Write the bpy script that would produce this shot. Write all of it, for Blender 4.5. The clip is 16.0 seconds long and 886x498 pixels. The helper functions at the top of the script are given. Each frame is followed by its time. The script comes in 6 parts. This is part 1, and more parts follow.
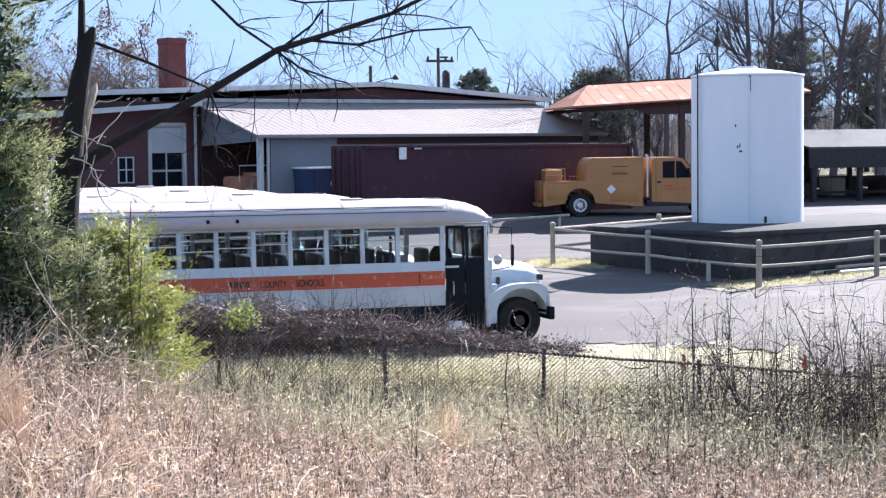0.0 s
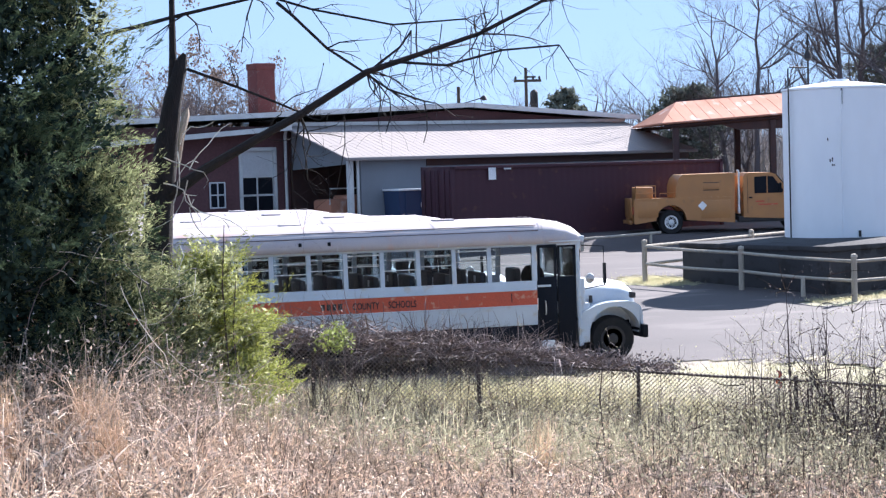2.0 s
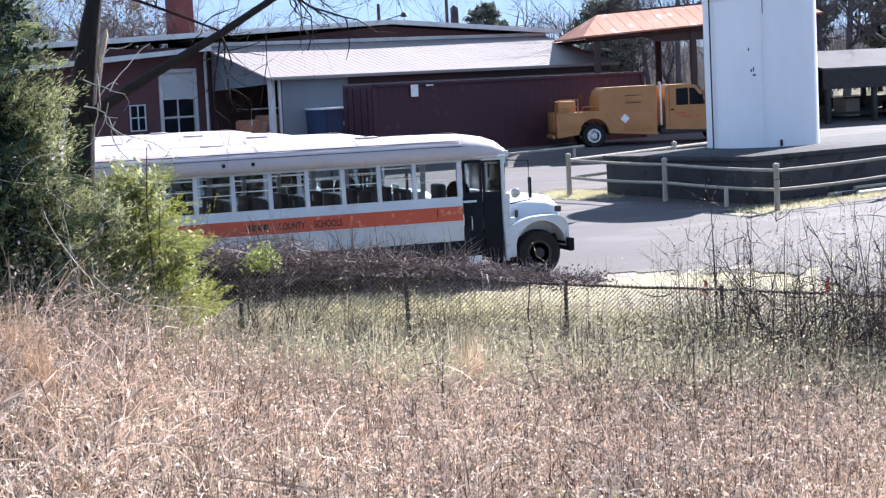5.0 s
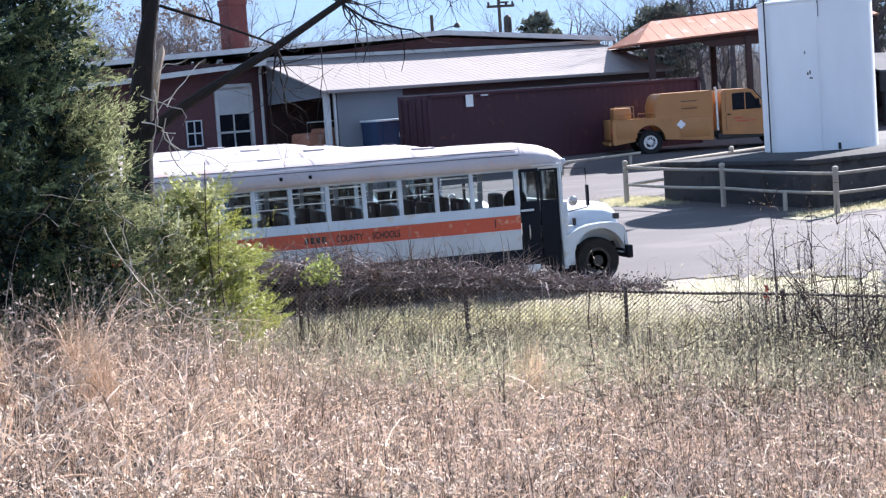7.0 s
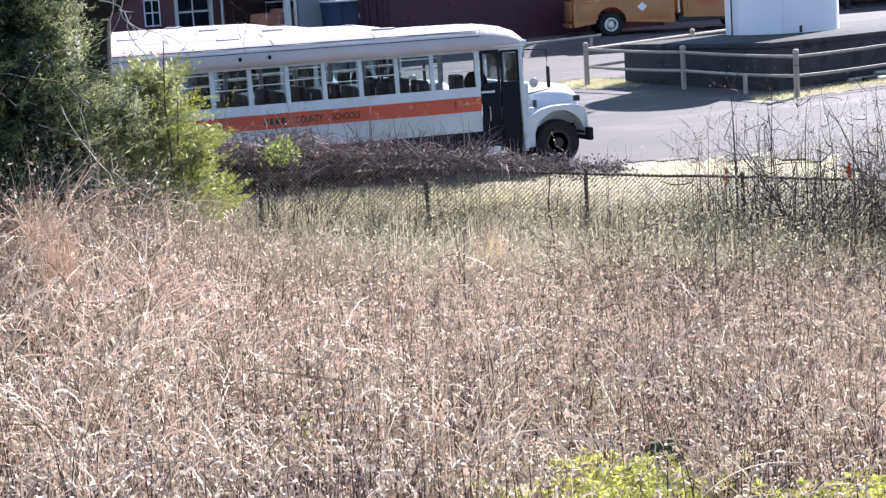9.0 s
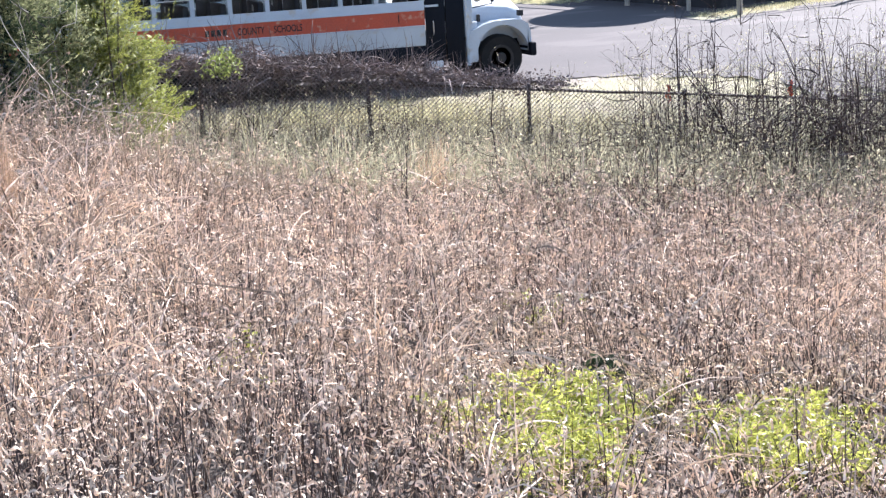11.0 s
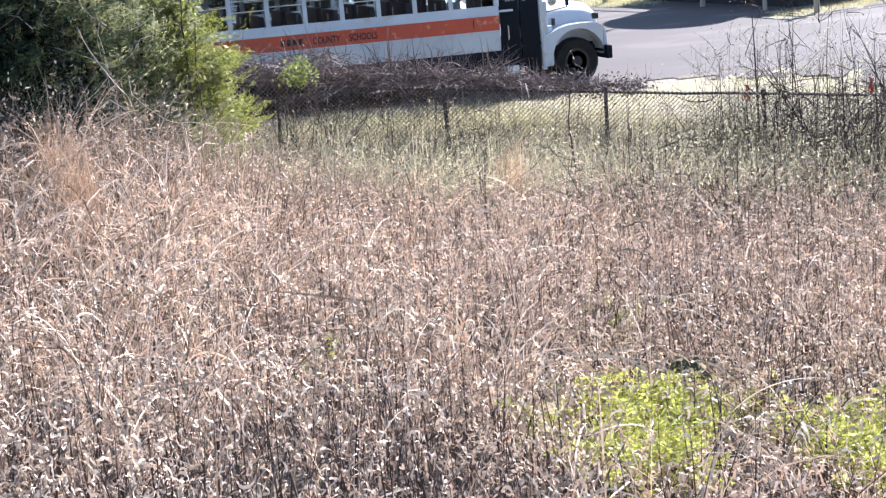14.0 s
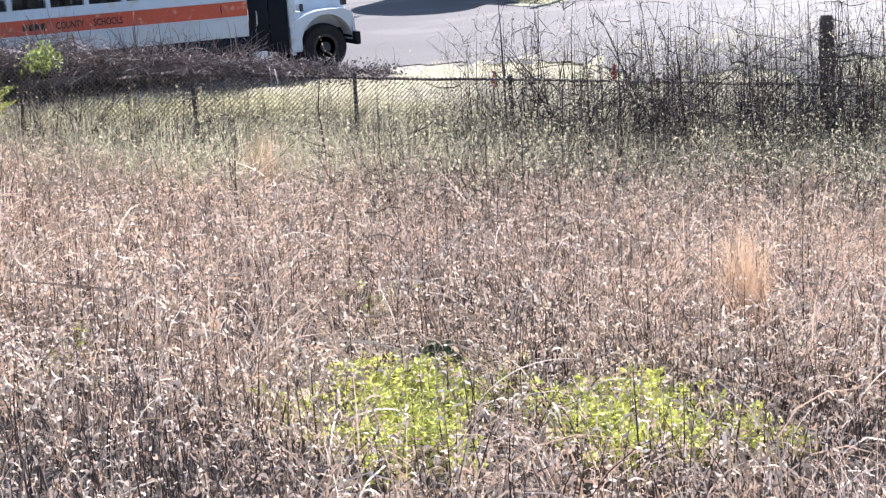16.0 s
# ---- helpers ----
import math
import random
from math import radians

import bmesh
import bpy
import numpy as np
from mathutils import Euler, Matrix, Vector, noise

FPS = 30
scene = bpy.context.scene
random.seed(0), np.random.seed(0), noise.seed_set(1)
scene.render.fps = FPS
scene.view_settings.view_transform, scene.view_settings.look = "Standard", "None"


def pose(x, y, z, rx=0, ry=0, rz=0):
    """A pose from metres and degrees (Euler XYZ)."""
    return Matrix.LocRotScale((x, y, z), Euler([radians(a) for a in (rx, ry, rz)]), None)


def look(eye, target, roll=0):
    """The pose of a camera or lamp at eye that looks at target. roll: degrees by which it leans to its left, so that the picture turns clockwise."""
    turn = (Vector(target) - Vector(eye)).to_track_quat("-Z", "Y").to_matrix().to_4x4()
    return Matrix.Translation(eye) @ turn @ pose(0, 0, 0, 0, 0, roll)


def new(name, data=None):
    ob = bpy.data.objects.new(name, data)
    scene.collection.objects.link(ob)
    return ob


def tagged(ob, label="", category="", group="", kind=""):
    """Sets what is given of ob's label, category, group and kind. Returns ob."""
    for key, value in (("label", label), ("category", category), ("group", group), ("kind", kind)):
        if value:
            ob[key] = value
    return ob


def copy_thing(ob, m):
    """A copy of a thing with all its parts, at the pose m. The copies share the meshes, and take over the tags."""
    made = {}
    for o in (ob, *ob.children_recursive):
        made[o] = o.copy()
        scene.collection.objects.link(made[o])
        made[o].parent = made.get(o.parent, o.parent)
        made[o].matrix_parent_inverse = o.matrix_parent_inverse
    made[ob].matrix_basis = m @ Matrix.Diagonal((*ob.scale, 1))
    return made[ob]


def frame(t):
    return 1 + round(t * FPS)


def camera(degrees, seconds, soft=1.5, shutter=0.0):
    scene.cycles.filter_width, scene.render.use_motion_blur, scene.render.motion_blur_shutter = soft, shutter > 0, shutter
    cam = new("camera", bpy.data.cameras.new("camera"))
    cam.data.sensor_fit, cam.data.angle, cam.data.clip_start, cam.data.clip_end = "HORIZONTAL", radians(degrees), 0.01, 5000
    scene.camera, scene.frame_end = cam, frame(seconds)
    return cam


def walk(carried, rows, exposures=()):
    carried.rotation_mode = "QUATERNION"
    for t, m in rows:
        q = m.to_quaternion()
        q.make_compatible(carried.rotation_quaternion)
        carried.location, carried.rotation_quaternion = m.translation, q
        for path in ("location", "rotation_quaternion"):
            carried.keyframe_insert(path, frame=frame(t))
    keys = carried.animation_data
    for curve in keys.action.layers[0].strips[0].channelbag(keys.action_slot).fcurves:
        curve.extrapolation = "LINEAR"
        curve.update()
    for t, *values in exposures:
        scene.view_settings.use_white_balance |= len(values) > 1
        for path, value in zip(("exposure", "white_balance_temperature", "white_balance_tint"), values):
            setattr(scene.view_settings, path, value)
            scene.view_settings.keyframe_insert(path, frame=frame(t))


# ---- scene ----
cam = camera(27.0, 16.0, soft=1.3)
PATH = [
    (0, (-6.070, -33.550, 3.950), (-2.917, -24.078, 3.376), -0.56),
    (0.5, (-6.073, -33.540, 3.947), (-3.108, -24.001, 3.468), -0.35),
    (1, (-6.076, -33.529, 3.943), (-3.135, -23.981, 3.528), -0.44),
    (1.5, (-6.079, -33.519, 3.940), (-3.240, -23.940, 3.530), -1.03),
    (2, (-6.083, -33.509, 3.936), (-3.393, -23.888, 3.483), -1.65),
    (2.5, (-6.086, -33.498, 3.933), (-3.585, -23.831, 3.397), -2.11),
    (3, (-6.089, -33.488, 3.929), (-3.645, -23.813, 3.287), -2.34),
    (3.5, (-6.092, -33.478, 3.926), (-3.486, -23.853, 3.174), -2.19),
    (4, (-6.095, -33.467, 3.923), (-3.251, -23.921, 3.038), -2.04),
    (4.2, (-6.096, -33.463, 3.921), (-3.145, -23.955, 2.986), -1.98),
    (6.3, (-6.109, -33.420, 3.907), (-3.138, -23.906, 3.105), -3.89),
    (6.5, (-6.111, -33.416, 3.905), (-3.199, -23.882, 3.110), -3.98),
    (7, (-6.114, -33.406, 3.902), (-3.345, -23.833, 3.065), -3.95),
    (7.5, (-6.117, -33.395, 3.898), (-3.463, -23.801, 2.949), -4.01),
    (8, (-6.120, -33.385, 3.895), (-3.506, -23.796, 2.795), -4.03),
    (8.5, (-6.123, -33.375, 3.892), (-3.424, -23.831, 2.614), -3.91),
    (9, (-6.126, -33.364, 3.888), (-3.206, -23.916, 2.405), -3.63),
    (9.5, (-6.129, -33.354, 3.885), (-2.961, -24.025, 2.176), -3.19),
    (9.7, (-6.131, -33.350, 3.883), (-2.889, -24.063, 2.079), -3.15),
    (11.8, (-6.144, -33.307, 3.869), (-3.047, -24.004, 1.903), -3.17),
    (12, (-6.145, -33.302, 3.868), (-3.095, -23.980, 1.922), -3.48),
    (12.5, (-6.148, -33.292, 3.864), (-3.185, -23.934, 1.953), -3.73),
    (13, (-6.151, -33.282, 3.861), (-3.259, -23.898, 1.970), -4.05),
    (13.5, (-6.154, -33.272, 3.857), (-3.322, -23.869, 1.968), -4.23),
    (14, (-6.158, -33.261, 3.854), (-3.371, -23.846, 1.961), -4.33),
    (14.5, (-6.161, -33.251, 3.850), (-3.390, -23.834, 1.939), -4.45),
    (15, (-6.164, -33.241, 3.847), (-3.333, -23.853, 1.882), -4.50),
    (15.5, (-6.167, -33.230, 3.843), (-2.930, -23.991, 1.806), -4.15),
    (16, (-6.170, -33.220, 3.840), (-2.132, -24.305, 1.787), -3.41),
]
walk(cam, [(t, look(eye, target, roll)) for t, eye, target, roll in PATH], exposures=[(0, 1.48, 5900, 16), (16, 1.48, 5900, 16)])

# ---------------------------------------------------------------- light
SUN_AZ, SUN_EL = 50.0, 32.0
sun_dir = Vector((math.sin(radians(SUN_AZ)) * math.cos(radians(SUN_EL)),
                  math.cos(radians(SUN_AZ)) * math.cos(radians(SUN_EL)), math.sin(radians(SUN_EL))))
world = bpy.data.worlds.new("sky")
scene.world = world
world.use_nodes = True
wn = world.node_tree
sky = wn.nodes.new("ShaderNodeTexSky")
sky.sky_type = "NISHITA"
sky.sun_disc = False
sky.sun_elevation, sky.sun_rotation = radians(SUN_EL), radians(SUN_AZ)
sky.altitude = 4500
sky.air_density, sky.dust_density, sky.ozone_density = 1.0, 0.0, 2.5
haze = wn.nodes.new("ShaderNodeMix")
haze.data_type = "RGBA"
haze.inputs[0].default_value = 0.93
haze.inputs[7].default_value = (1.5, 2.15, 3.05, 1)
wn.links.new(sky.outputs[0], haze.inputs[6])
wn.links.new(haze.outputs[2], wn.nodes["Background"].inputs[0])
wn.nodes["Background"].inputs[1].default_value = 0.12
sun_data = bpy.data.lights.new("sun", "SUN")
sun_data.energy, sun_data.angle, sun_data.color = 5.9, radians(0.5), (1.0, 0.95, 0.87)
sun = new("sun", sun_data)
sun.matrix_world = look(sun_dir * 60, (0, 0, 0))

# ---------------------------------------------------------------- builders
R = random.Random(7)
RN = np.random.RandomState(11)


class Mesh:
    """Collects vertices and faces of one mesh."""

    def __init__(self):
        self.v, self.f = [], []

    def add(self, v, f):
        n = len(self.v)
        self.v += [tuple(p) for p in v]
        self.f += [tuple(i + n for i in q) for q in f]
        return self

    def box(self, x0, x1, y0, y1, z0, z1, c=0.0):
        if c <= 0:
            v = [(x, y, z) for x in (x0, x1) for y in (y0, y1) for z in (z0, z1)]
            return self.add(v, [(0, 1, 3, 2), (4, 6, 7, 5), (0, 4, 5, 1), (2, 3, 7, 6), (0, 2, 6, 4), (1, 5, 7, 3)])
        b = bmesh.new()
        bmesh.ops.create_cube(b, size=1)
        for p in b.verts:
            p.co = ((x0 + x1) / 2 + p.co.x * (x1 - x0), (y0 + y1) / 2 + p.co.y * (y1 - y0), (z0 + z1) / 2 + p.co.z * (z1 - z0))
        bmesh.ops.bevel(b, geom=b.edges[:], offset=c, segments=2, affect="EDGES", profile=0.5)
        return self.bm(b)

    def bm(self, b):
        b.verts.index_update()
        self.add([p.co for p in b.verts], [[p.index for p in f.verts] for f in b.faces])
        b.free()
        return self

    def tube(self, pts, rad, n=6, caps=True):
        """A tube along points with a radius, or one for each point."""
        pts = [Vector(p) for p in pts]
        rad = rad if isinstance(rad, (list, tuple)) else [rad] * len(pts)
        v, f = [], []
        for i, p in enumerate(pts):
            d = (pts[min(i + 1, len(pts) - 1)] - pts[max(i - 1, 0)]).normalized()
            a = d.cross(Vector((0, 0, 1)) if abs(d.z) < 0.9 else Vector((1, 0, 0))).normalized()
            b = d.cross(a)
            for k in range(n):
                w = 2 * math.pi * k / n
                v.append(p + (a * math.cos(w) + b * math.sin(w)) * rad[i])
        for i in range(len(pts) - 1):
            for k in range(n):
                f.append((i * n + k, i * n + (k + 1) % n, (i + 1) * n + (k + 1) % n, (i + 1) * n + k))
        if caps:
            f.append(tuple(range(n))[::-1])
            f.append(tuple((len(pts) - 1) * n + k for k in range(n)))
        return self.add(v, f)

    def prism(self, outline, y0, y1, axis="y"):
        """An outline in x and z pushed from y0 to y1 (or in y and z, along x)."""
        n = len(outline)
        put = (lambda a, b, c: (a, c, b)) if axis == "y" else (lambda a, b, c: (c, a, b))
        v = [put(a, b, y0) for a, b in outline] + [put(a, b, y1) for a, b in outline]
        f = [tuple(range(n)), tuple(range(n, 2 * n))[::-1]]
        f += [(i, i + n, (i + 1) % n + n, (i + 1) % n) for i in range(n)]
        return self.add(v, f)

    def lathe(self, prof, n=24, at=(0, 0, 0), axis="z"):
        """A profile of (radius, height) turned about an axis."""
        v, f = [], []
        for r, h in prof:
            for k in range(n):
                w = 2 * math.pi * k / n
                p = (r * math.cos(w), r * math.sin(w), h) if axis == "z" else (r * math.cos(w), h, r * math.sin(w))
                v.append((p[0] + at[0], p[1] + at[1], p[2] + at[2]))
        for i in range(len(prof) - 1):
            for k in range(n):
                f.append((i * n + k, i * n + (k + 1) % n, (i + 1) * n + (k + 1) % n, (i + 1) * n + k))
        f.append(tuple(range(n))[::-1])
        f.append(tuple((len(prof) - 1) * n + k for k in range(n)))
        return self.add(v, f)

    def loft(self, rings, closed=True, caps=True):
        """Joins rings of equally many points."""
        n = len(rings[0])
        v = [p for r in rings for p in r]
        f = []
        for i in range(len(rings) - 1):
            for k in range(n if closed else n - 1):
                f.append((i * n + k, i * n + (k + 1) % n, (i + 1) * n + (k + 1) % n, (i + 1) * n + k))
        if caps and closed:
            f.append(tuple(range(n))[::-1])
            f.append(tuple((len(rings) - 1) * n + k for k in range(n)))
        return self.add(v, f)


def finish(me, smooth):
    b = bmesh.new()
    b.from_mesh(me)
    bmesh.ops.recalc_face_normals(b, faces=b.faces[:])
    b.to_mesh(me)
    b.free()
    if smooth:
        me.shade_smooth()
        me.set_sharp_from_angle(angle=radians(38))


def part(name, m, material, parent=None, label="", smooth=True):
    """One mesh object from a Mesh, under a thing or a part."""
    me = bpy.data.meshes.new(name)
    me.from_pydata(m.v, [], m.f)
    finish(me, smooth)
    me.materials.append(material)
    ob = new(name, me)
    ob.parent = parent
    return tagged(ob, label)


def bulk(name, v, f, material, parent=None, label=""):
    """One mesh object from large arrays of vertices and equal-sided faces."""
    v, f = np.asarray(v, np.float32), np.asarray(f, np.int32)
    me = bpy.data.meshes.new(name)
    k = f.shape[1]
    me.vertices.add(len(v))
    me.vertices.foreach_set("co", v.ravel())
    me.loops.add(f.size)
    me.loops.foreach_set("vertex_index", f.ravel())
    me.polygons.add(len(f))
    me.polygons.foreach_set("loop_start", np.arange(0, f.size, k, dtype=np.int32))
    me.polygons.foreach_set("loop_total", np.full(len(f), k, np.int32))
    me.update(calc_edges=True)
    me.materials.append(material)
    ob = new(name, me)
    ob.parent = parent
    return tagged(ob, label)


def thing(name, m=None, label="", category="", group="", kind=""):
    ob = new(name)
    ob.empty_display_size = 0.2
    if m is not None:
        ob.matrix_basis = m
    return tagged(ob, label, category, group, kind)


def share(ob, m, parent=None):
    """Another object on the same mesh."""
    o = ob.copy()
    scene.collection.objects.link(o)
    o.parent = parent if parent is not None else ob.parent
    o.matrix_basis = m
    return o


def text(words, height, m, material, parent, name="lettering", label=""):
    cu = bpy.data.curves.new(name, "FONT")
    cu.offset = 0.003
    cu.body, cu.size, cu.extrude, cu.align_x = words, height / 0.70, 0.002, "LEFT"
    tmp = new("tmp", cu)
    me = bpy.data.meshes.new_from_object(tmp.evaluated_get(bpy.context.evaluated_depsgraph_get()))
    bpy.data.objects.remove(tmp)
    me.materials.append(material)
    ob = new(name, me)
    ob.parent, ob.matrix_basis = parent, m
    return tagged(ob, label)


# ---------------------------------------------------------------- materials
def mat(name, c1, c2=None, scale=3.0, rough=0.8, metal=0.0, bump=0.15, fine=40.0, spots=None, spot_amount=0.3,
        island=0.0, leaf=0.0, stretch=None, spec=0.3, objrand=0.0, grain=0.35):
    """A surface with variation at two scales; spots adds blotches of a third colour; island varies each loose piece."""
    m = bpy.data.materials.new(name)
    m.use_nodes = True
    nt = m.node_tree
    N, L = nt.nodes, nt.links
    out, p = N["Material Output"], N["Principled BSDF"]
    c2 = c2 or tuple(x * 0.72 for x in c1)
    co = N.new("ShaderNodeTexCoord")
    src = co.outputs["Object"]
    if stretch:
        mp = N.new("ShaderNodeMapping")
        mp.inputs["Scale"].default_value = stretch
        L.new(src, mp.inputs[0])
        src = mp.outputs[0]

    def noise_at(s, detail=5.0):
        n = N.new("ShaderNodeTexNoise")
        n.inputs["Scale"].default_value, n.inputs["Detail"].default_value = s, detail
        L.new(src, n.inputs["Vector"])
        return n.outputs["Fac"]

    def ramp(val, a, b):
        r = N.new("ShaderNodeMapRange")
        r.inputs["From Min"].default_value, r.inputs["From Max"].default_value = a, b
        L.new(val, r.inputs["Value"])
        return r.outputs[0]

    def mix(fac, a, b, mode="MIX"):
        x = N.new("ShaderNodeMix")
        x.data_type, x.blend_type = "RGBA", mode
        for sock, v in ((0, fac), (6, a), (7, b)):
            if isinstance(v, (float, int)):
                x.inputs[sock].default_value = v
            elif isinstance(v, tuple):
                x.inputs[sock].default_value = (*v, 1)
            else:
                L.new(v, x.inputs[sock])
        return x.outputs[2]

    big, small = noise_at(scale), noise_at(fine, 3.0)
    col = mix(ramp(big, 0.35, 0.65), c1, c2)
    col = mix(grain, col, mix(ramp(small, 0.3, 0.7), tuple(x * 0.6 for x in c1), tuple(min(1, x * 1.3) for x in c1)))
    if spots:
        col = mix(ramp(noise_at(scale * 2.7, 8.0), 0.62 - spot_amount * 0.3, 0.70 - spot_amount * 0.3), col, spots)
    if island or objrand:
        g = N.new("ShaderNodeNewGeometry").outputs["Random Per Island"] if island else N.new("ShaderNodeObjectInfo").outputs["Random"]
        a = island or objrand
        h = N.new("ShaderNodeHueSaturation")
        r = N.new("ShaderNodeMapRange")
        r.inputs["To Min"].default_value, r.inputs["To Max"].default_value = 1 - a, 1 + a
        L.new(g, r.inputs["Value"])
        L.new(r.outputs[0], h.inputs["Value"])
        L.new(col, h.inputs["Color"])
        col = h.outputs[0]
    L.new(col, p.inputs["Base Color"])
    p.inputs["Metallic"].default_value = metal
    p.inputs["Specular IOR Level"].default_value = spec
    rr = N.new("ShaderNodeMapRange")
    rr.inputs["To Min"].default_value, rr.inputs["To Max"].default_value = max(0.05, rough - 0.12), min(1, rough + 0.12)
    L.new(small, rr.inputs["Value"])
    L.new(rr.outputs[0], p.inputs["Roughness"])
    if bump:
        b = N.new("ShaderNodeBump")
        b.inputs["Strength"].default_value, b.inputs["Distance"].default_value = bump, 0.02
        L.new(small, b.inputs["Height"])
        L.new(b.outputs[0], p.inputs["Normal"])
    if leaf:
        t = N.new("ShaderNodeBsdfTranslucent")
        L.new(col, t.inputs["Color"])
        s = N.new("ShaderNodeMixShader")
        s.inputs[0].default_value = leaf
        L.new(p.outputs[0], s.inputs[1])
        L.new(t.outputs[0], s.inputs[2])
        L.new(s.outputs[0], out.inputs["Surface"])
    return m


def glass_mat(name, tint=(0.75, 0.8, 0.8), gloss=0.12):
    m = bpy.data.materials.new(name)
    m.use_nodes = True
    nt = m.node_tree
    N, L = nt.nodes, nt.links
    N.remove(N["Principled BSDF"])
    tr, gl, mx = N.new("ShaderNodeBsdfTransparent"), N.new("ShaderNodeBsdfGlossy"), N.new("ShaderNodeMixShader")
    tr.inputs[0].default_value = (*tint, 1)
    gl.inputs["Roughness"].default_value = 0.05
    fr = N.new("ShaderNodeFresnel")
    fr.inputs[0].default_value = 1.3
    L.new(fr.outputs[0], mx.inputs[0])
    L.new(tr.outputs[0], mx.inputs[1])
    L.new(gl.outputs[0], mx.inputs[2])
    L.new(mx.outputs[0], N["Material Output"].inputs["Surface"])
    return m


M_bus_white = mat("bus white paint", (0.51, 0.555, 0.605), (0.43, 0.465, 0.51), 1.2, 0.5, bump=0.03, spots=(0.45, 0.42, 0.38), spot_amount=0.05, spec=0.4, grain=0.12)
M_bus_roof = mat("bus roof paint", (0.44, 0.395, 0.405), (0.375, 0.335, 0.345), 0.9, 0.65, bump=0.05, spots=(0.46, 0.33, 0.30), spot_amount=0.12, grain=0.15)
M_orange = mat("orange stripe paint", (0.50, 0.088, 0.045), (0.40, 0.085, 0.05), 2.0, 0.5, bump=0.02, spots=(0.5, 0.25, 0.17), spot_amount=0.1)
M_black = mat("black paint", (0.008, 0.010, 0.015), (0.012, 0.013, 0.018), 3.0, 0.5, bump=0.05, spec=0.08)
M_dark = mat("dark steel", (0.03, 0.028, 0.03), (0.05, 0.045, 0.04), 5.0, 0.65, bump=0.1)
M_rubber = mat("tyre rubber", (0.014, 0.014, 0.015), (0.022, 0.021, 0.020), 6.0, 0.85, bump=0.2)
M_seat = mat("dark blue grey seat vinyl", (0.050, 0.055, 0.066), (0.035, 0.040, 0.050), 4.0, 0.55, bump=0.1)
M_chrome = mat("worn chrome", (0.6, 0.6, 0.6), (0.45, 0.45, 0.45), 8.0, 0.3, metal=0.9, bump=0.02)
M_lamp = mat("lamp glass", (0.75, 0.75, 0.72), (0.6, 0.6, 0.6), 9.0, 0.15, bump=0.0, spec=0.6)
M_glass = glass_mat("window glass", (0.85, 0.89, 0.90))
M_yellow = mat("fleet yellow paint", (0.40, 0.182, 0.058), (0.35, 0.162, 0.058), 1.5, 0.45, bump=0.03, spots=(0.3, 0.15, 0.06), spot_amount=0.02, spec=0.4, grain=0.12)
M_rim = mat("white wheel rim", (0.7, 0.7, 0.68), (0.5, 0.48, 0.45), 6.0, 0.5, bump=0.05)
M_tank = mat("white tank paint", (0.82, 0.83, 0.84), (0.78, 0.79, 0.81), 0.5, 0.5, bump=0.0, fine=3.0, stretch=(1, 1, 0.4), grain=0.05)
M_concrete = mat("weathered concrete", (0.055, 0.053, 0.056), (0.034, 0.033, 0.035), 0.8, 0.9, bump=0.5, fine=25, spots=(0.03, 0.029, 0.028), spot_amount=0.25)
M_maroon = mat("maroon container paint", (0.055, 0.019, 0.028), (0.045, 0.017, 0.025), 0.8, 0.6, bump=0.08, spots=(0.085, 0.035, 0.03), spot_amount=0.03)
M_brick = mat("red brown brick", (0.108, 0.052, 0.053), (0.08, 0.040, 0.042), 1.0, 0.9, bump=0.3, fine=14, objrand=0.18)
M_metal_roof = mat("pale metal roof", (0.315, 0.275, 0.262), (0.28, 0.245, 0.233), 0.5, 0.8, bump=0.05, spec=0.15, spots=(0.34, 0.29, 0.26), spot_amount=0.08, stretch=(1, 0.2, 1))
M_grey_wall = mat("grey metal siding", (0.225, 0.24, 0.26), (0.185, 0.20, 0.22), 0.8, 0.6, bump=0.05)
M_fascia = mat("white fascia", (0.62, 0.62, 0.60), (0.48, 0.47, 0.46), 1.5, 0.7, bump=0.1)
M_roofing = mat("grey roofing", (0.36, 0.35, 0.34), (0.28, 0.27, 0.26), 1.0, 0.9, bump=0.3)
M_shed_roof = mat("dull grey shed roofing", (0.11, 0.107, 0.117), (0.085, 0.083, 0.092), 0.8, 0.85, bump=0.2, spec=0.1)
M_rust = mat("rusty metal roof", (0.42, 0.17, 0.10), (0.52, 0.27, 0.19), 0.6, 0.85, bump=0.2, spots=(0.56, 0.37, 0.30), spot_amount=0.2, spec=0.15, stretch=(1, 0.3, 1))
M_brown_steel = mat("brown steel frame", (0.07, 0.035, 0.03), (0.05, 0.03, 0.028), 3.0, 0.7, bump=0.1)
M_blue = mat("blue dumpster paint", (0.035, 0.06, 0.125), (0.028, 0.045, 0.09), 1.8, 0.6, bump=0.1)
M_asphalt = mat("aged asphalt", (0.102, 0.087, 0.086), (0.070, 0.061, 0.062), 0.35, 0.78, bump=0.3, fine=30, spots=(0.125, 0.107, 0.104), spot_amount=0.25, spec=0.2, stretch=(0.35, 1, 1))
M_wood = mat("weathered rail wood", (0.42, 0.37, 0.30), (0.30, 0.26, 0.21), 2.0, 0.85, bump=0.3, stretch=(6, 6, 1))
M_fence = mat("rusted fence steel", (0.12, 0.092, 0.085), (0.08, 0.063, 0.06), 6.0, 0.75, bump=0.2, metal=0.2)
M_wire = mat("weathered fence wire", (0.30, 0.265, 0.255), (0.19, 0.165, 0.16), 9.0, 0.5, bump=0.0, metal=0.3)
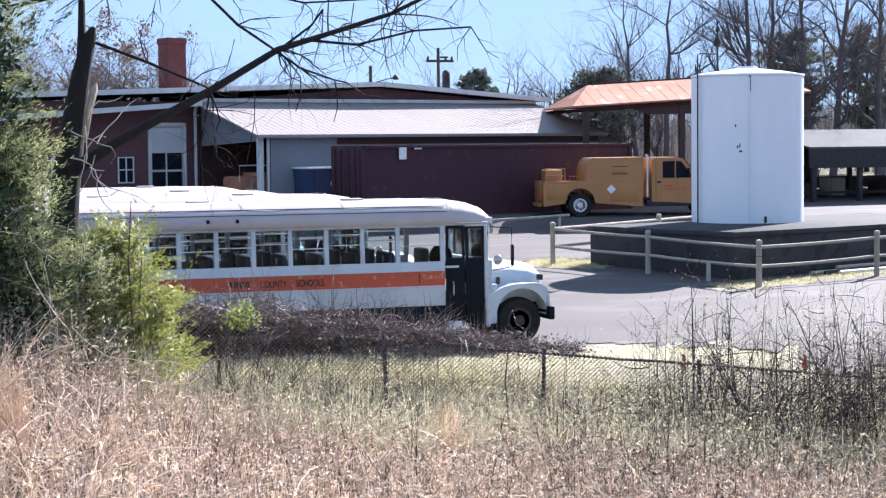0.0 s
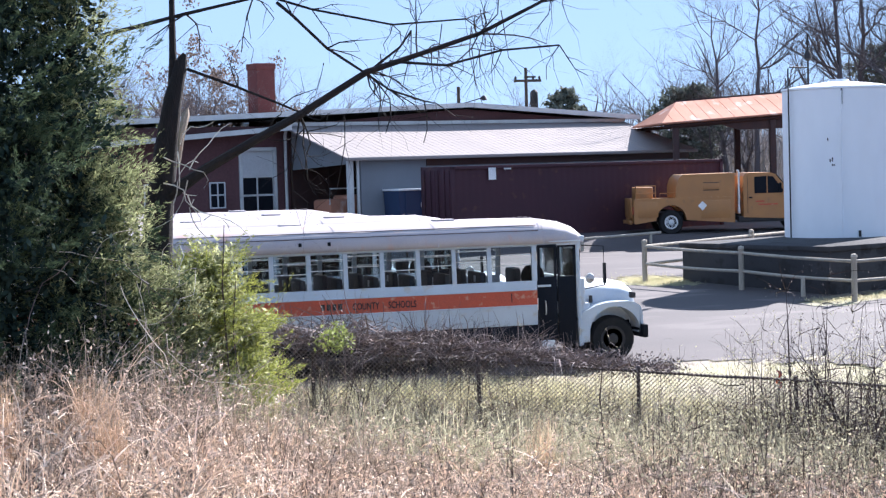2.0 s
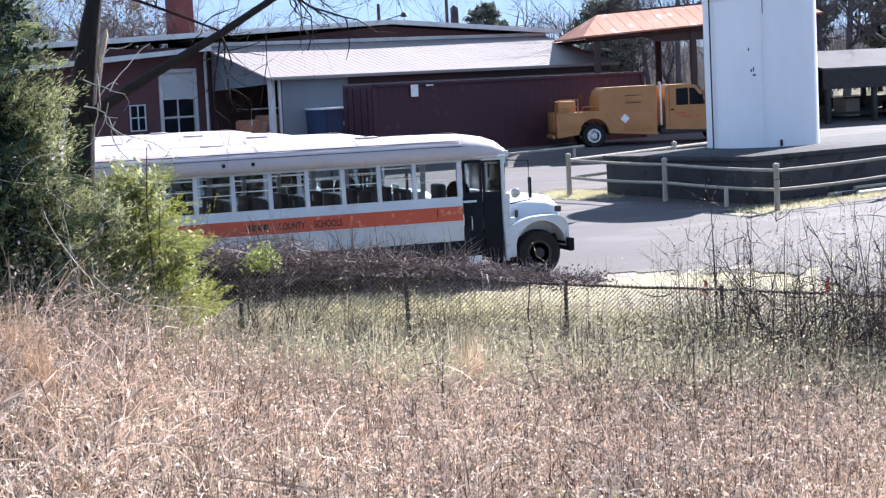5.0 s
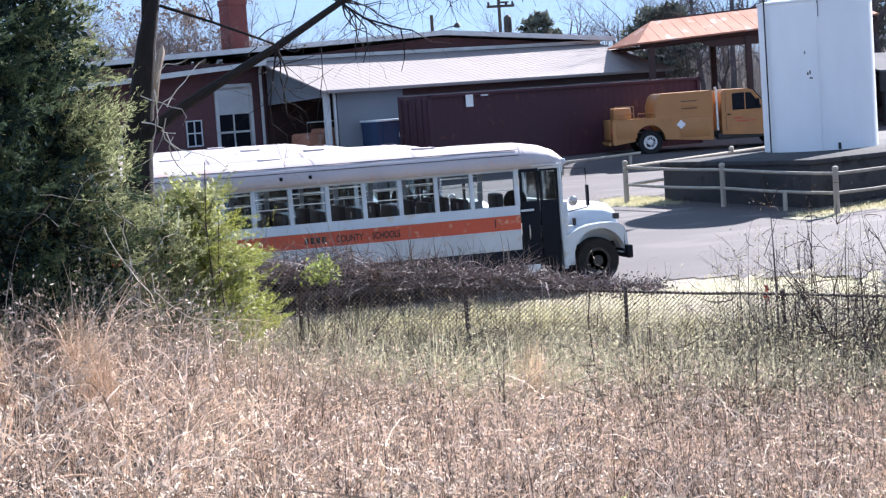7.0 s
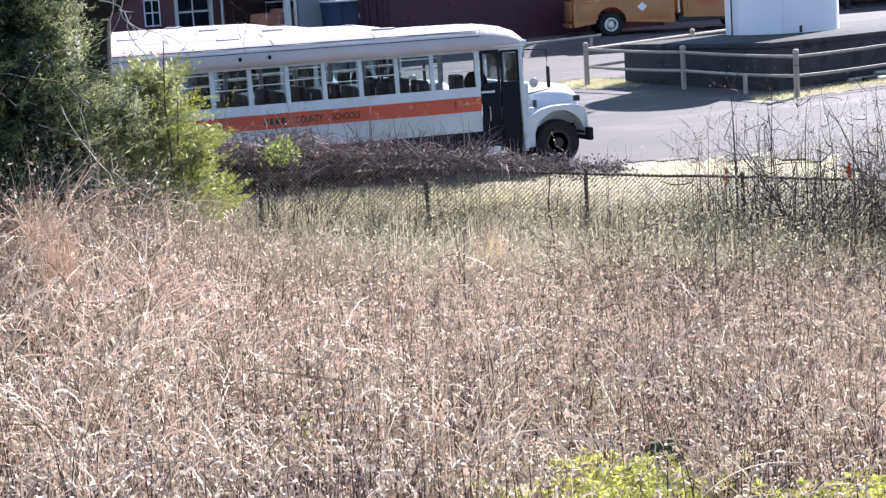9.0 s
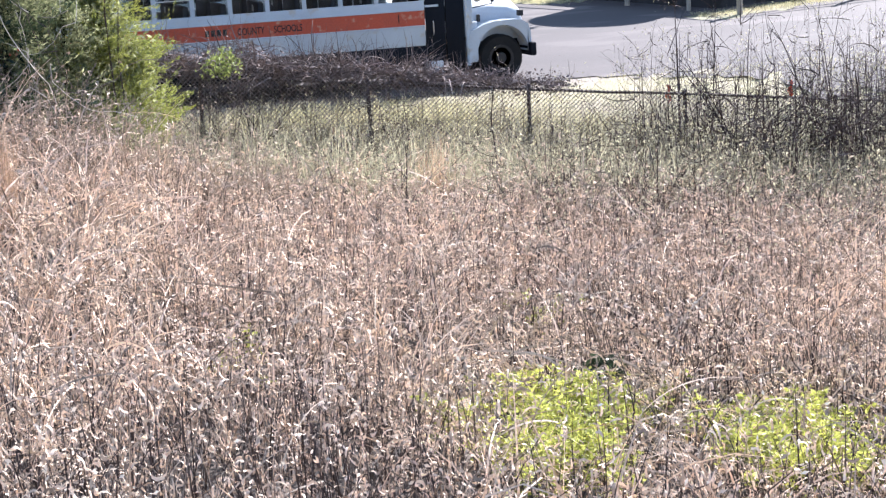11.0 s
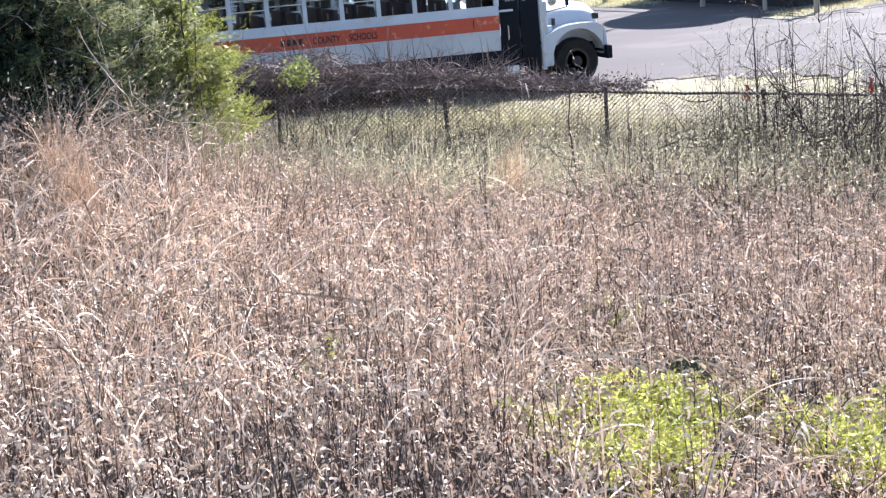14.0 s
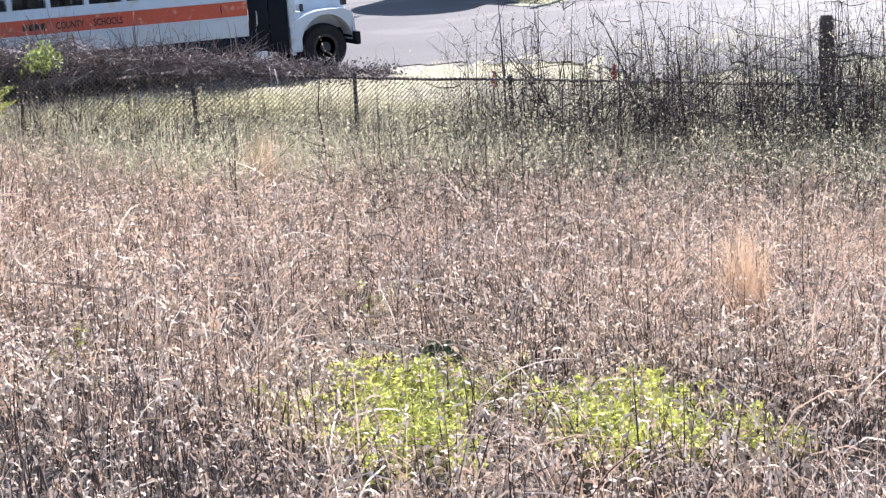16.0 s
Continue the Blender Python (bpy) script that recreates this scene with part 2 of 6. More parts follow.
M_bark = mat("dark tree bark", (0.026, 0.021, 0.021), (0.015, 0.013, 0.013), 3.0, 0.95, bump=0.8, fine=18, stretch=(3, 3, 0.7))
# far bark, paled in its colour for the haze of distance
M_bark_far = mat("hazed winter bark", (0.17, 0.138, 0.132), (0.12, 0.098, 0.096), 2.0, 0.95, bump=0.3)
M_pale_wood = mat("broken pale wood", (0.45, 0.36, 0.28), (0.30, 0.24, 0.19), 4.0, 0.85, bump=0.4)
M_cedar = mat("cedar foliage", (0.050, 0.080, 0.050), (0.105, 0.135, 0.062), 0.9, 0.8, bump=0.0, island=0.3, leaf=0.25, spec=0.1)
# darker copy of the cedar green, with the crown's inner shade put into it
M_cedar_shade = mat("shaded inner cedar foliage", (0.030, 0.050, 0.040), (0.022, 0.034, 0.028), 1.3, 0.8, bump=0.0, island=0.25, leaf=0.05, spec=0.05)
# brighter copy of the cedar green, sunlight on the sprays put into the colour
M_cedar_lit = mat("sunlit olive cedar sprays", (0.25, 0.27, 0.135), (0.15, 0.175, 0.09), 1.1, 0.8, bump=0.0, island=0.4, leaf=0.5, spec=0.1)
M_juniper = mat("yellow green juniper sprays", (0.34, 0.36, 0.085), (0.23, 0.26, 0.085), 1.4, 0.65, bump=0.0, island=0.5, leaf=0.4)
M_olive = mat("olive juniper sprays", (0.38, 0.385, 0.21), (0.26, 0.275, 0.15), 1.4, 0.7, bump=0.0, island=0.55, leaf=0.5)
M_bark_dark = mat("dark winter bark", (0.145, 0.122, 0.122), (0.10, 0.085, 0.087), 2.0, 0.95, bump=0.3)
M_brown_leaf = mat("withered oak leaves", (0.21, 0.155, 0.125), (0.15, 0.115, 0.095), 1.2, 0.9, bump=0.0, island=0.4, leaf=0.25)
# thicket twigs with the distant haze mixed into a pale colour
M_haze_twig = mat("hazed winter twigs", (0.36, 0.325, 0.315), (0.27, 0.245, 0.24), 0.4, 0.95, bump=0.0, island=0.35)
M_red_brick = mat("red chimney brick", (0.165, 0.052, 0.048), (0.12, 0.041, 0.038), 1.0, 0.9, bump=0.3, fine=14)
# pine green lightened and greyed to hold the haze
M_pine = mat("hazed pine foliage", (0.18, 0.195, 0.155), (0.125, 0.14, 0.11), 0.7, 0.8, bump=0.0, island=0.5, leaf=0.2)
M_bush = mat("yellow green leaves", (0.29, 0.325, 0.095), (0.18, 0.21, 0.07), 1.6, 0.6, bump=0.0, island=0.65, leaf=0.45)
M_bramble = mat("grey brown brambles", (0.24, 0.19, 0.175), (0.12, 0.095, 0.088), 2.0, 0.9, bump=0.0, island=0.5)
M_white_twig = mat("bleached bare twigs", (0.66, 0.61, 0.55), (0.50, 0.46, 0.41), 2.0, 0.8, bump=0.0, island=0.4)
M_vine = mat("pale dry vine", (0.52, 0.43, 0.34), (0.38, 0.31, 0.25), 2.0, 0.9, bump=0.0, island=0.5, spec=0.1)
M_straw = mat("dry straw blades", (0.75, 0.60, 0.465), (0.55, 0.42, 0.345), 0.8, 0.9, bump=0.0, island=0.7, leaf=0.05, spec=0.08)
M_stem = mat("dead weed stems", (0.085, 0.062, 0.057), (0.045, 0.035, 0.033), 1.0, 0.9, bump=0.0, island=0.45)
M_seed = mat("dry seed heads", (0.86, 0.70, 0.55), (0.63, 0.49, 0.405), 0.8, 0.9, bump=0.0, island=0.7, leaf=0.05, spec=0.08)
M_bud = mat("small pale leaves", (0.50, 0.47, 0.32), (0.40, 0.365, 0.26), 0.8, 0.7, bump=0.0, island=0.4, leaf=0.5)
M_green = mat("fresh green weeds", (0.56, 0.56, 0.14), (0.40, 0.43, 0.11), 1.5, 0.6, bump=0.0, island=0.55, leaf=0.4)
M_lawn = mat("spring lawn blades", (0.49, 0.465, 0.27), (0.56, 0.49, 0.345), 0.5, 0.8, bump=0.0, island=0.4, leaf=0.5)
M_sedge = mat("orange brown grass", (0.62, 0.44, 0.30), (0.54, 0.37, 0.25), 1.5, 0.8, bump=0.0, island=0.35, leaf=0.4)
M_flag = mat("orange flagging", (0.75, 0.13, 0.04), (0.65, 0.11, 0.05), 9.0, 0.6, bump=0.0, leaf=0.3)
M_paper = mat("white paper sign", (0.78, 0.78, 0.76), (0.7, 0.7, 0.7), 4.0, 0.8, bump=0.0)
M_letters = mat("black lettering", (0.02, 0.018, 0.02), (0.03, 0.025, 0.025), 9.0, 0.6, bump=0.0)
M_grey_panel = mat("white door panel", (0.62, 0.62, 0.62), (0.52, 0.53, 0.54), 1.5, 0.6, bump=0.05)
M_pole = mat("utility pole wood", (0.10, 0.075, 0.06), (0.07, 0.055, 0.045), 3.0, 0.9, bump=0.3)


def ground_mat():
    """Leaf litter and soil, passing into a thin spring lawn towards the paved lot and round it."""
    m = bpy.data.materials.new("ground soil and grass")
    m.use_nodes = True
    nt = m.node_tree
    N, L = nt.nodes, nt.links
    p = N["Principled BSDF"]
    geo = N.new("ShaderNodeNewGeometry")
    sep = N.new("ShaderNodeSeparateXYZ")
    L.new(geo.outputs["Position"], sep.inputs[0])

    def nz(s, d=5.0):
        n = N.new("ShaderNodeTexNoise")
        n.inputs["Scale"].default_value, n.inputs["Detail"].default_value = s, d
        L.new(geo.outputs["Position"], n.inputs["Vector"])
        return n.outputs["Fac"]

    def rng(v, a, b):
        r = N.new("ShaderNodeMapRange")
        r.inputs["From Min"].default_value, r.inputs["From Max"].default_value = a, b
        L.new(v, r.inputs["Value"])
        return r.outputs[0]

    def mix(f, a, b):
        x = N.new("ShaderNodeMix")
        x.data_type = "RGBA"
        L.new(f, x.inputs[0])
        for s, v in ((6, a), (7, b)):
            if isinstance(v, tuple):
                x.inputs[s].default_value = (*v, 1)
            else:
                L.new(v, x.inputs[s])
        return x.outputs[2]

    litter = mix(rng(nz(9), 0.35, 0.65), (0.075, 0.055, 0.045), (0.034, 0.026, 0.022))
    lawn = mix(rng(nz(2.2), 0.35, 0.65), (0.34, 0.315, 0.175), (0.40, 0.345, 0.24))
    sandy = (0.29, 0.245, 0.21)
    wob = N.new("ShaderNodeMath")
    wob.operation = "MULTIPLY_ADD"
    wob.inputs[1].default_value = 2.0
    L.new(nz(1.3), wob.inputs[0])
    L.new(sep.outputs["Y"], wob.inputs[2])
    col = mix(rng(wob.outputs[0], -7.0, -4.8), litter, lawn)
    col = mix(rng(wob.outputs[0], -0.6, 0.4), col, sandy)
    col = mix(rng(wob.outputs[0], 2.5, 3.5), col, mix(rng(nz(3.0), 0.35, 0.65), (0.21, 0.205, 0.115), (0.27, 0.235, 0.16)))
    L.new(col, p.inputs["Base Color"])
    p.inputs["Roughness"].default_value = 0.95
    b = N.new("ShaderNodeBump")
    b.inputs["Strength"].default_value, b.inputs["Distance"].default_value = 0.6, 0.04
    L.new(nz(22), b.inputs["Height"])
    L.new(b.outputs[0], p.inputs["Normal"])
    return m


M_ground = ground_mat()


# ---------------------------------------------------------------- ground
def sstep(a, b, x):
    t = np.clip((x - a) / (b - a), 0, 1)
    return t * t * (3 - 2 * t)


def fence_y(x):
    return -5.5 - 0.15 * (x - 2.4)


def fence_top(x):
    return np.maximum(0.80 - 0.105 * (x - 2.4), -0.42 - 0.01 * (x - 14)) if np.ndim(x) else max(0.80 - 0.105 * (x - 2.4), -0.42 - 0.01 * (x - 14))


def gz(x, y):
    """Height of the ground: a ditch of weeds, a rising lot, the bank on which the camera stands."""
    x, y = np.asarray(x, float), np.asarray(y, float)
    low = np.clip(0.80 - 0.105 * (np.clip(x, -9, 30) - 2.4), -0.45, 2.0) - 1.75
    lot = 0.038 * np.clip(y, -2, 60)
    lot = lot * (1 - 0.85 * np.clip((5 - x) / 3, 0, 1) * np.clip((18 - y) / 4, 0, 1))
    bank = 29.5 - 0.25 * (np.clip(x, 12, 27) - 17)
    lot = lot - 0.40 * np.clip((y - 18) / 10, 0, 1) * (1 - sstep(-0.9, 0.9, y - bank))
    away = y - (-5.5 - 0.15 * (np.clip(x, -9, 30) - 2.4))
    t = np.clip((away + 0.5) / (1.8 + 0.5 * np.clip(x - 3, 0, 9)), 0, 1)
    z = low + (lot - low) * t * t * (3 - 2 * t)
    z = z + 0.78 * np.clip((-1.0 - x) / 2.2, 0, 1) * np.clip((y + 16.5) / 4.5, 0, 1) * np.clip((-6.8 - y) / 2.5, 0, 1)
    return z + (2.35 - z) * sstep(-25.5, -32.0, y)


def grid(xs, ys, lift=0.0):
    X, Y = np.meshgrid(xs, ys, indexing="ij")
    Z = gz(X, Y) + lift
    n, m = X.shape
    i = np.arange(n * m).reshape(n, m)
    f = np.stack([i[:-1, :-1], i[1:, :-1], i[1:, 1:], i[:-1, 1:]], -1).reshape(-1, 4)
    return np.stack([X, Y, Z], -1).reshape(-1, 3), f


gxs = np.concatenate([[-1500, -400, -120, -60, -40], np.arange(-30, 60, 0.5), [70, 90, 150, 400, 1500]])
gys = np.concatenate([[-1000, -200, -60, -45], np.arange(-38, 60, 0.5), [70, 90, 150, 400, 2500]])
v, f = grid(gxs, gys)
near = (np.abs(v[:, 0]) < 40) & (v[:, 1] > -36) & (v[:, 1] < -0.5)
v[:, 2] += np.where(near, RN.normal(0, 0.018, len(v)), 0)
tagged(bulk("ground", v, f, M_ground), "weedy ground rising to a thin spring lawn", "ground", kind="structure")

# paved lot: cells of the same ground, a little above it, with a ragged edge and grass left open round the tank's rails
v, f = grid(np.arange(-34, 46.01, 0.25), np.arange(-4.6, 52.01, 0.25), 0.02)
cx, cy = v[f].mean(1)[:, 0], v[f].mean(1)[:, 1]
edge = -0.55 + 0.35 * np.sin(cx * 0.9) + 0.2 * np.sin(cx * 2.3 + 1) - 0.42 * np.clip(cx - 7.5, 0, 8) + RN.normal(0, 0.12, len(cx))
grass_a = ((cx - 13.4) / 1.2) ** 2 + ((cy - 14.2) / 1.5) ** 2 < 1 + RN.normal(0, 0.12, len(cx))
grass_b = (cx > 14.6) & (cx < 26) & (np.abs(cy - 7.4 - 0.55 * (cx - 15.5) * (cx > 15.5)) < 0.55 + 0.2 * np.sin(cx * 3) + RN.normal(0, 0.1, len(cx)))
v2, f2 = v, f[(cy > edge) & ~grass_a & ~grass_b]
used, inv = np.unique(f2, return_inverse=True)
tagged(bulk("pavement", v2[used], inv.reshape(-1, 4), M_asphalt), "aged grey asphalt lot with a ragged edge", "pavement", kind="structure")


# ---------------------------------------------------------------- buses
def wheel(parent, at, r, w, rim=None, name="wheel"):
    m = Mesh().lathe([(r * 0.62, 0), (r * 0.9, -0.01), (r, w * 0.2), (r, w * 0.8), (r * 0.9, w + 0.01), (r * 0.62, w)], 28, at, "y")
    t = part(name, m, M_rubber, parent)
    q = Mesh().lathe([(r * 0.56, w * 0.1), (r * 0.56, -0.014), (r * 0.50, -0.016), (r * 0.44, 0.0), (r * 0.24, 0.0), (r * 0.20, -0.03), (0.02, -0.035)], 20, at, "y")
    part("rim", q, rim or M_dark, t)
    return t


def roof_ring(x, h, inset):
    """Half round roof section, from the near drip rail to the far one."""
    w = 2.42
    return [(x, inset + (w - 2 * inset) * (0.5 - 0.5 * math.copysign(abs(math.cos(a)) ** 0.62, math.cos(a))),
             2.38 + 0.86 * h * abs(math.sin(a)) ** 0.72) for a in [math.pi * k / 22 for k in range(23)]]


def school_bus(m, label):
    bus = thing("school_bus", m, label, "bus", "row of parked school buses")
    PIL = [-4.2 + 0.7 * k for k in range(13)] + [5.10]
    # lower side panels, both sides
    for y0, y1, side in ((0, 0.05, "near"), (2.37, 2.42, "far")):
        s = part("side_panel", Mesh().box(-4.9, 5.14, y0, y1, 0.83, 1.68, 0.012), M_bus_white, bus)
        yo = y0 - 0.006 if side == "near" else y1
        part("stripe", Mesh().box(-4.88, 5.135, yo, yo + 0.006, 1.22, 1.495), M_orange, s, "faded orange stripe")
        for z in (1.205, 1.51):
            part("rub_rail", Mesh().box(-4.88, 5.13, yo - 0.012, yo + 0.02, z - 0.014, z + 0.014, 0.005), M_bus_white, s)
        part("skirt", Mesh().box(-4.9, 5.14, y0 + 0.01, y1 - 0.01, 0.42, 0.84, 0.01), M_black, bus, "black lower skirt")
        part("window_header", Mesh().box(-4.9, 6.0, y0 + 0.045, y1 + 0.015 if side == "near" else y1 - 0.04, 2.335, 2.42, 0.01), M_bus_white, bus)
        part("drip_rail", Mesh().box(-4.9, 6.05, y0 + 0.01 if side == "near" else y1 - 0.05, y0 + 0.055 if side == "near" else y1 + 0.0, 2.40, 2.425, 0.005), M_bus_white, bus)
        lean = 0.05 if side == "near" else -0.05
        for x in PIL + [-4.86]:
            w = 0.042 if x < 5 else 0.05
            a, b = y0, y1
            pm = Mesh().add([(x - w, a, 1.67), (x + w, a, 1.67), (x + w, b, 1.67), (x - w, b, 1.67),
                             (x - w, a + lean, 2.345), (x + w, a + lean, 2.345), (x + w, b + lean, 2.345), (x - w, b + lean, 2.345)],
                            [(0, 1, 2, 3), (4, 7, 6, 5), (0, 4, 5, 1), (1, 5, 6, 2), (2, 6, 7, 3), (3, 7, 4, 0)])
            part("window_post", pm, M_bus_white, bus, smooth=False)
        for k in range(len(PIL) - 1):
            x0, x1 = PIL[k] + 0.042, PIL[k + 1] - 0.042
            win = part("window", Mesh().box(x0, x1, y0 + 0.028, y0 + 0.036, 1.69, 2.335), M_glass, bus)
            win.visible_shadow = False
            zb = 1.98 + 0.05 * ((k * 7) % 3)
            part("sash_bar", Mesh().box(x0, x1, y0 + 0.02, y0 + 0.04, zb, zb + 0.016).box(x0, x1, y0 + 0.02, y0 + 0.04, zb + 0.20, zb + 0.212), M_rim, win)
    part("floor", Mesh().box(-4.88, 6.0, 0.06, 2.36, 0.86, 0.92), M_dark, bus)
    part("chassis", Mesh().box(-4.7, 7.1, 0.75, 0.9, 0.5, 0.74).box(-4.7, 7.1, 1.5, 1.65, 0.5, 0.74).box(-3.9, 4.8, 0.12, 2.3, 0.5, 0.8), M_dark, bus)
    part("rear_panel", Mesh().box(-4.95, -4.88, 0.02, 2.40, 0.5, 1.7, 0.02).box(-4.94, -4.88, 0.05, 2.37, 2.3, 2.45, 0.01).box(-4.94, -4.88, 1.15, 1.27, 1.6, 2.4), M_bus_white, bus)
    # roof shell with a rounded front cap
    rings = [roof_ring(x, h, i) for x, h, i in ((-5.05, 0.05, 0.5), (-5.0, 0.32, 0.14), (-4.8, 0.50, 0.02), (-4.5, 0.555, 0.0), (-3.6, 0.545, 0), (-2.9, 0.57, 0), (-1.9, 0.55, 0), (-1.0, 0.572, 0), (0.1, 0.55, 0), (0.9, 0.565, 0), (1.7, 0.548, 0), (2.5, 0.563, 0), (3.5, 0.55, 0), (4.3, 0.562, 0), (5.1, 0.55, 0.0),
                                                (5.5, 0.53, 0.01), (5.8, 0.47, 0.03), (6.0, 0.38, 0.07), (6.12, 0.25, 0.13), (6.17, 0.08, 0.22))]
    roof = part("roof", Mesh().loft(rings, closed=False, caps=False), M_bus_roof, bus, "white sun-bleached domed roof")
    md = roof.modifiers.new("shell", "SOLIDIFY")
    md.thickness = 0.03
    for x in (-3.2, -0.95, 1.25, 3.2, 5.3):
        part("roof_seam", Mesh().loft([[(p[0] + dx, p[1], p[2] + 0.006) for p in roof_ring(x, 0.562, 0)] for dx in (-0.012, 0.012)], False, False), M_bus_roof, roof)
    for a in (0.42, 0.70):
        pts = [(x, 2.42 * (0.5 - 0.5 * abs(math.cos(a)) ** 0.62), 2.385 + 0.482 * math.sin(a) ** 0.72) for x in (-4.4, 0, 5.2)]
        part("roof_rib", Mesh().tube(pts, 0.007, 5), M_fence, roof)
    for x, y in ((-2.9, 1.0), (0.6, 1.3), (3.6, 1.1)):
        part("roof_vent", Mesh().box(x - 0.2, x + 0.2, y - 0.16, y + 0.16, 2.84, 2.89, 0.02), M_bus_roof, roof)
    for x in (0.55, 1.1):
        part("marker_lamp", Mesh().box(x - 0.03, x + 0.03, -0.005, 0.03, 2.50, 2.57, 0.01), M_black, roof)
    # seats
    for k in range(13):
        x = -4.3 + 0.7 * k
        for y0 in (0.12, 1.42):
            s = part("seat", Mesh().box(x, x + 0.40, y0, y0 + 0.88, 1.22, 1.34, 0.04).box(x - 0.06, x + 0.06, y0, y0 + 0.88, 1.25, 1.87, 0.04), M_seat, bus)
            if (k * 5 + (y0 > 1)) % 3 == 0:
                part("seat_patch", Mesh().box(x - 0.068, x - 0.062, y0 + 0.3, y0 + 0.42, 1.68, 1.80), M_grey_panel, s)
    # entrance: two folding leaves, step, posts
    for i, (x0, x1) in enumerate(((5.17, 5.55), (5.58, 5.95))):
        y = 0.03 + 0.02 * i
        d = part("door_leaf", Mesh().box(x0, x1, y, y + 0.035, 0.42, 1.74, 0.008).box(x0, x0 + 0.045, y, y + 0.035, 1.73, 2.36).box(x1 - 0.045, x1, y, y + 0.035, 1.73, 2.36).box(x0 + 0.04, x1 - 0.04, y, y + 0.035, 2.30, 2.36), M_black, bus, "black folding door leaf")
        g = part("door_glass", Mesh().box(x0 + 0.045, x1 - 0.045, y + 0.014, y + 0.02, 1.74, 2.30), M_glass, d)
        g.visible_shadow = False
    part("door_handle", Mesh().tube([(5.30, 0.0, 1.02), (5.30, -0.03, 1.05), (5.30, -0.03, 1.25), (5.30, 0.0, 1.28)], 0.012), M_chrome, bus)
    part("entry_step", Mesh().box(5.18, 5.47, -0.03, 0.3, 0.30, 0.52, 0.01), M_grey_panel, bus)
    part("sill_bar", Mesh().box(5.15, 5.42, 0.0, 0.04, 1.55, 1.59), M_bus_white, bus)
    part("corner_post", Mesh().tube([(6.03, 0.06, 0.38), (6.00, 0.06, 1.5), (5.985, 0.09, 2.4)], [0.045, 0.05, 0.045], 8), M_bus_white, bus)
    part("corner_post", Mesh().tube([(6.03, 2.36, 0.5), (5.985, 2.33, 2.4)], 0.05, 8), M_bus_white, bus)
    part("cowl", Mesh().box(5.98, 6.14, 0.08, 2.34, 0.75, 1.68, 0.03).box(6.02, 6.24, 0.10, 0.45, 0.42, 1.20, 0.03), M_bus_white, bus)
    part("hood_latch", Mesh().box(6.30, 6.36, 0.27, 0.33, 1.18, 1.32, 0.01), M_dark, bus)
    part("turn_lamp", Mesh().box(7.12, 7.22, 0.16, 0.30, 1.24, 1.36, 0.02), M_dark, bus)
    for y in (0.44, 1.92):
        part("wheel_well", Mesh().box(6.22, 7.18, y, y + 0.06, 0.45, 1.08), M_black, bus, smooth=False)
    part("steering_wheel", Mesh().lathe([(0.23, -0.015), (0.25, 0.0), (0.23, 0.015), (0.21, 0.0), (0.23, -0.015)], 20, (5.62, 1.72, 1.66), "y"), M_black, bus)
    part("windshield_frame", Mesh().box(6.0, 6.07, 0.08, 2.34, 2.25, 2.42, 0.02).box(6.04, 6.09, 1.18, 1.24, 1.6, 2.3), M_bus_white, bus)
    ws = part("windshield", Mesh().box(6.045, 6.055, 0.1, 2.32, 1.64, 2.28), M_glass, bus)
    ws.visible_shadow = False
    part("dashboard", Mesh().box(5.7, 6.0, 0.7, 2.3, 1.2, 1.48, 0.05).box(5.15, 5.32, 1.5, 2.1, 1.1, 1.85, 0.06), M_seat, bus)
    # hood, fenders, grille
    hood = [[(x, y0 + (2.42 - 2 * y0) * (0.5 - 0.5 * math.cos(a)), 0.80 + (h - 0.80) * abs(math.sin(a)) ** 0.28) for a in [math.pi * k / 16 for k in range(17)]]
            for x, y0, h in ((6.05, 0.26, 1.66), (6.25, 0.32, 1.645), (6.65, 0.36, 1.61), (7.0, 0.40, 1.57), (7.20, 0.43, 1.53), (7.30, 0.48, 1.44), (7.35, 0.54, 1.22))]
    part("hood", Mesh().loft(hood, False, False).box(7.22, 7.32, 0.60, 1.82, 0.7, 1.3, 0.03), M_bus_white, bus)
    part("grille", Mesh().box(7.30, 7.345, 0.80, 1.62, 0.78, 1.20, 0.01), M_dark, bus)
    for y0, y1 in ((0.02, 0.5), (1.92, 2.40)):
        arch = [(6.72 + 0.53 * math.cos(a), 0.57 + 0.535 * math.sin(a)) for a in [math.pi * k / 14 for k in range(15)]]
        outer = [(6.04, 0.40), (6.04, 1.02), (6.16, 1.06), (6.34, 1.14), (6.55, 1.185), (6.85, 1.20), (7.12, 1.18), (7.25, 1.10), (7.30, 0.95), (7.31, 0.70), (7.22, 0.58)]
        part("fender", Mesh().prism(outer + arch, y0, y1), M_bus_white, bus)
    for y in (0.30, 2.1):
        hl = part("headlight", Mesh().lathe([(0.02, -0.02), (0.10, 0.0), (0.115, 0.04), (0.10, 0.10)], 16, (0, 0, 0), "y"), M_lamp, bus)
        hl.matrix_basis = pose(7.22, y, 1.0, 0, 0, 90)
    part("bumper", Mesh().box(7.24, 7.36, -0.12, 2.54, 0.48, 0.74, 0.03), M_black, bus, "black steel bumper")
    for x in (-1.6, 6.72):
        for y in (0.10, 2.06):
            wheel(bus, (x, y + (0.06 if y < 1 else -0.06), 0.46), 0.46, 0.26)
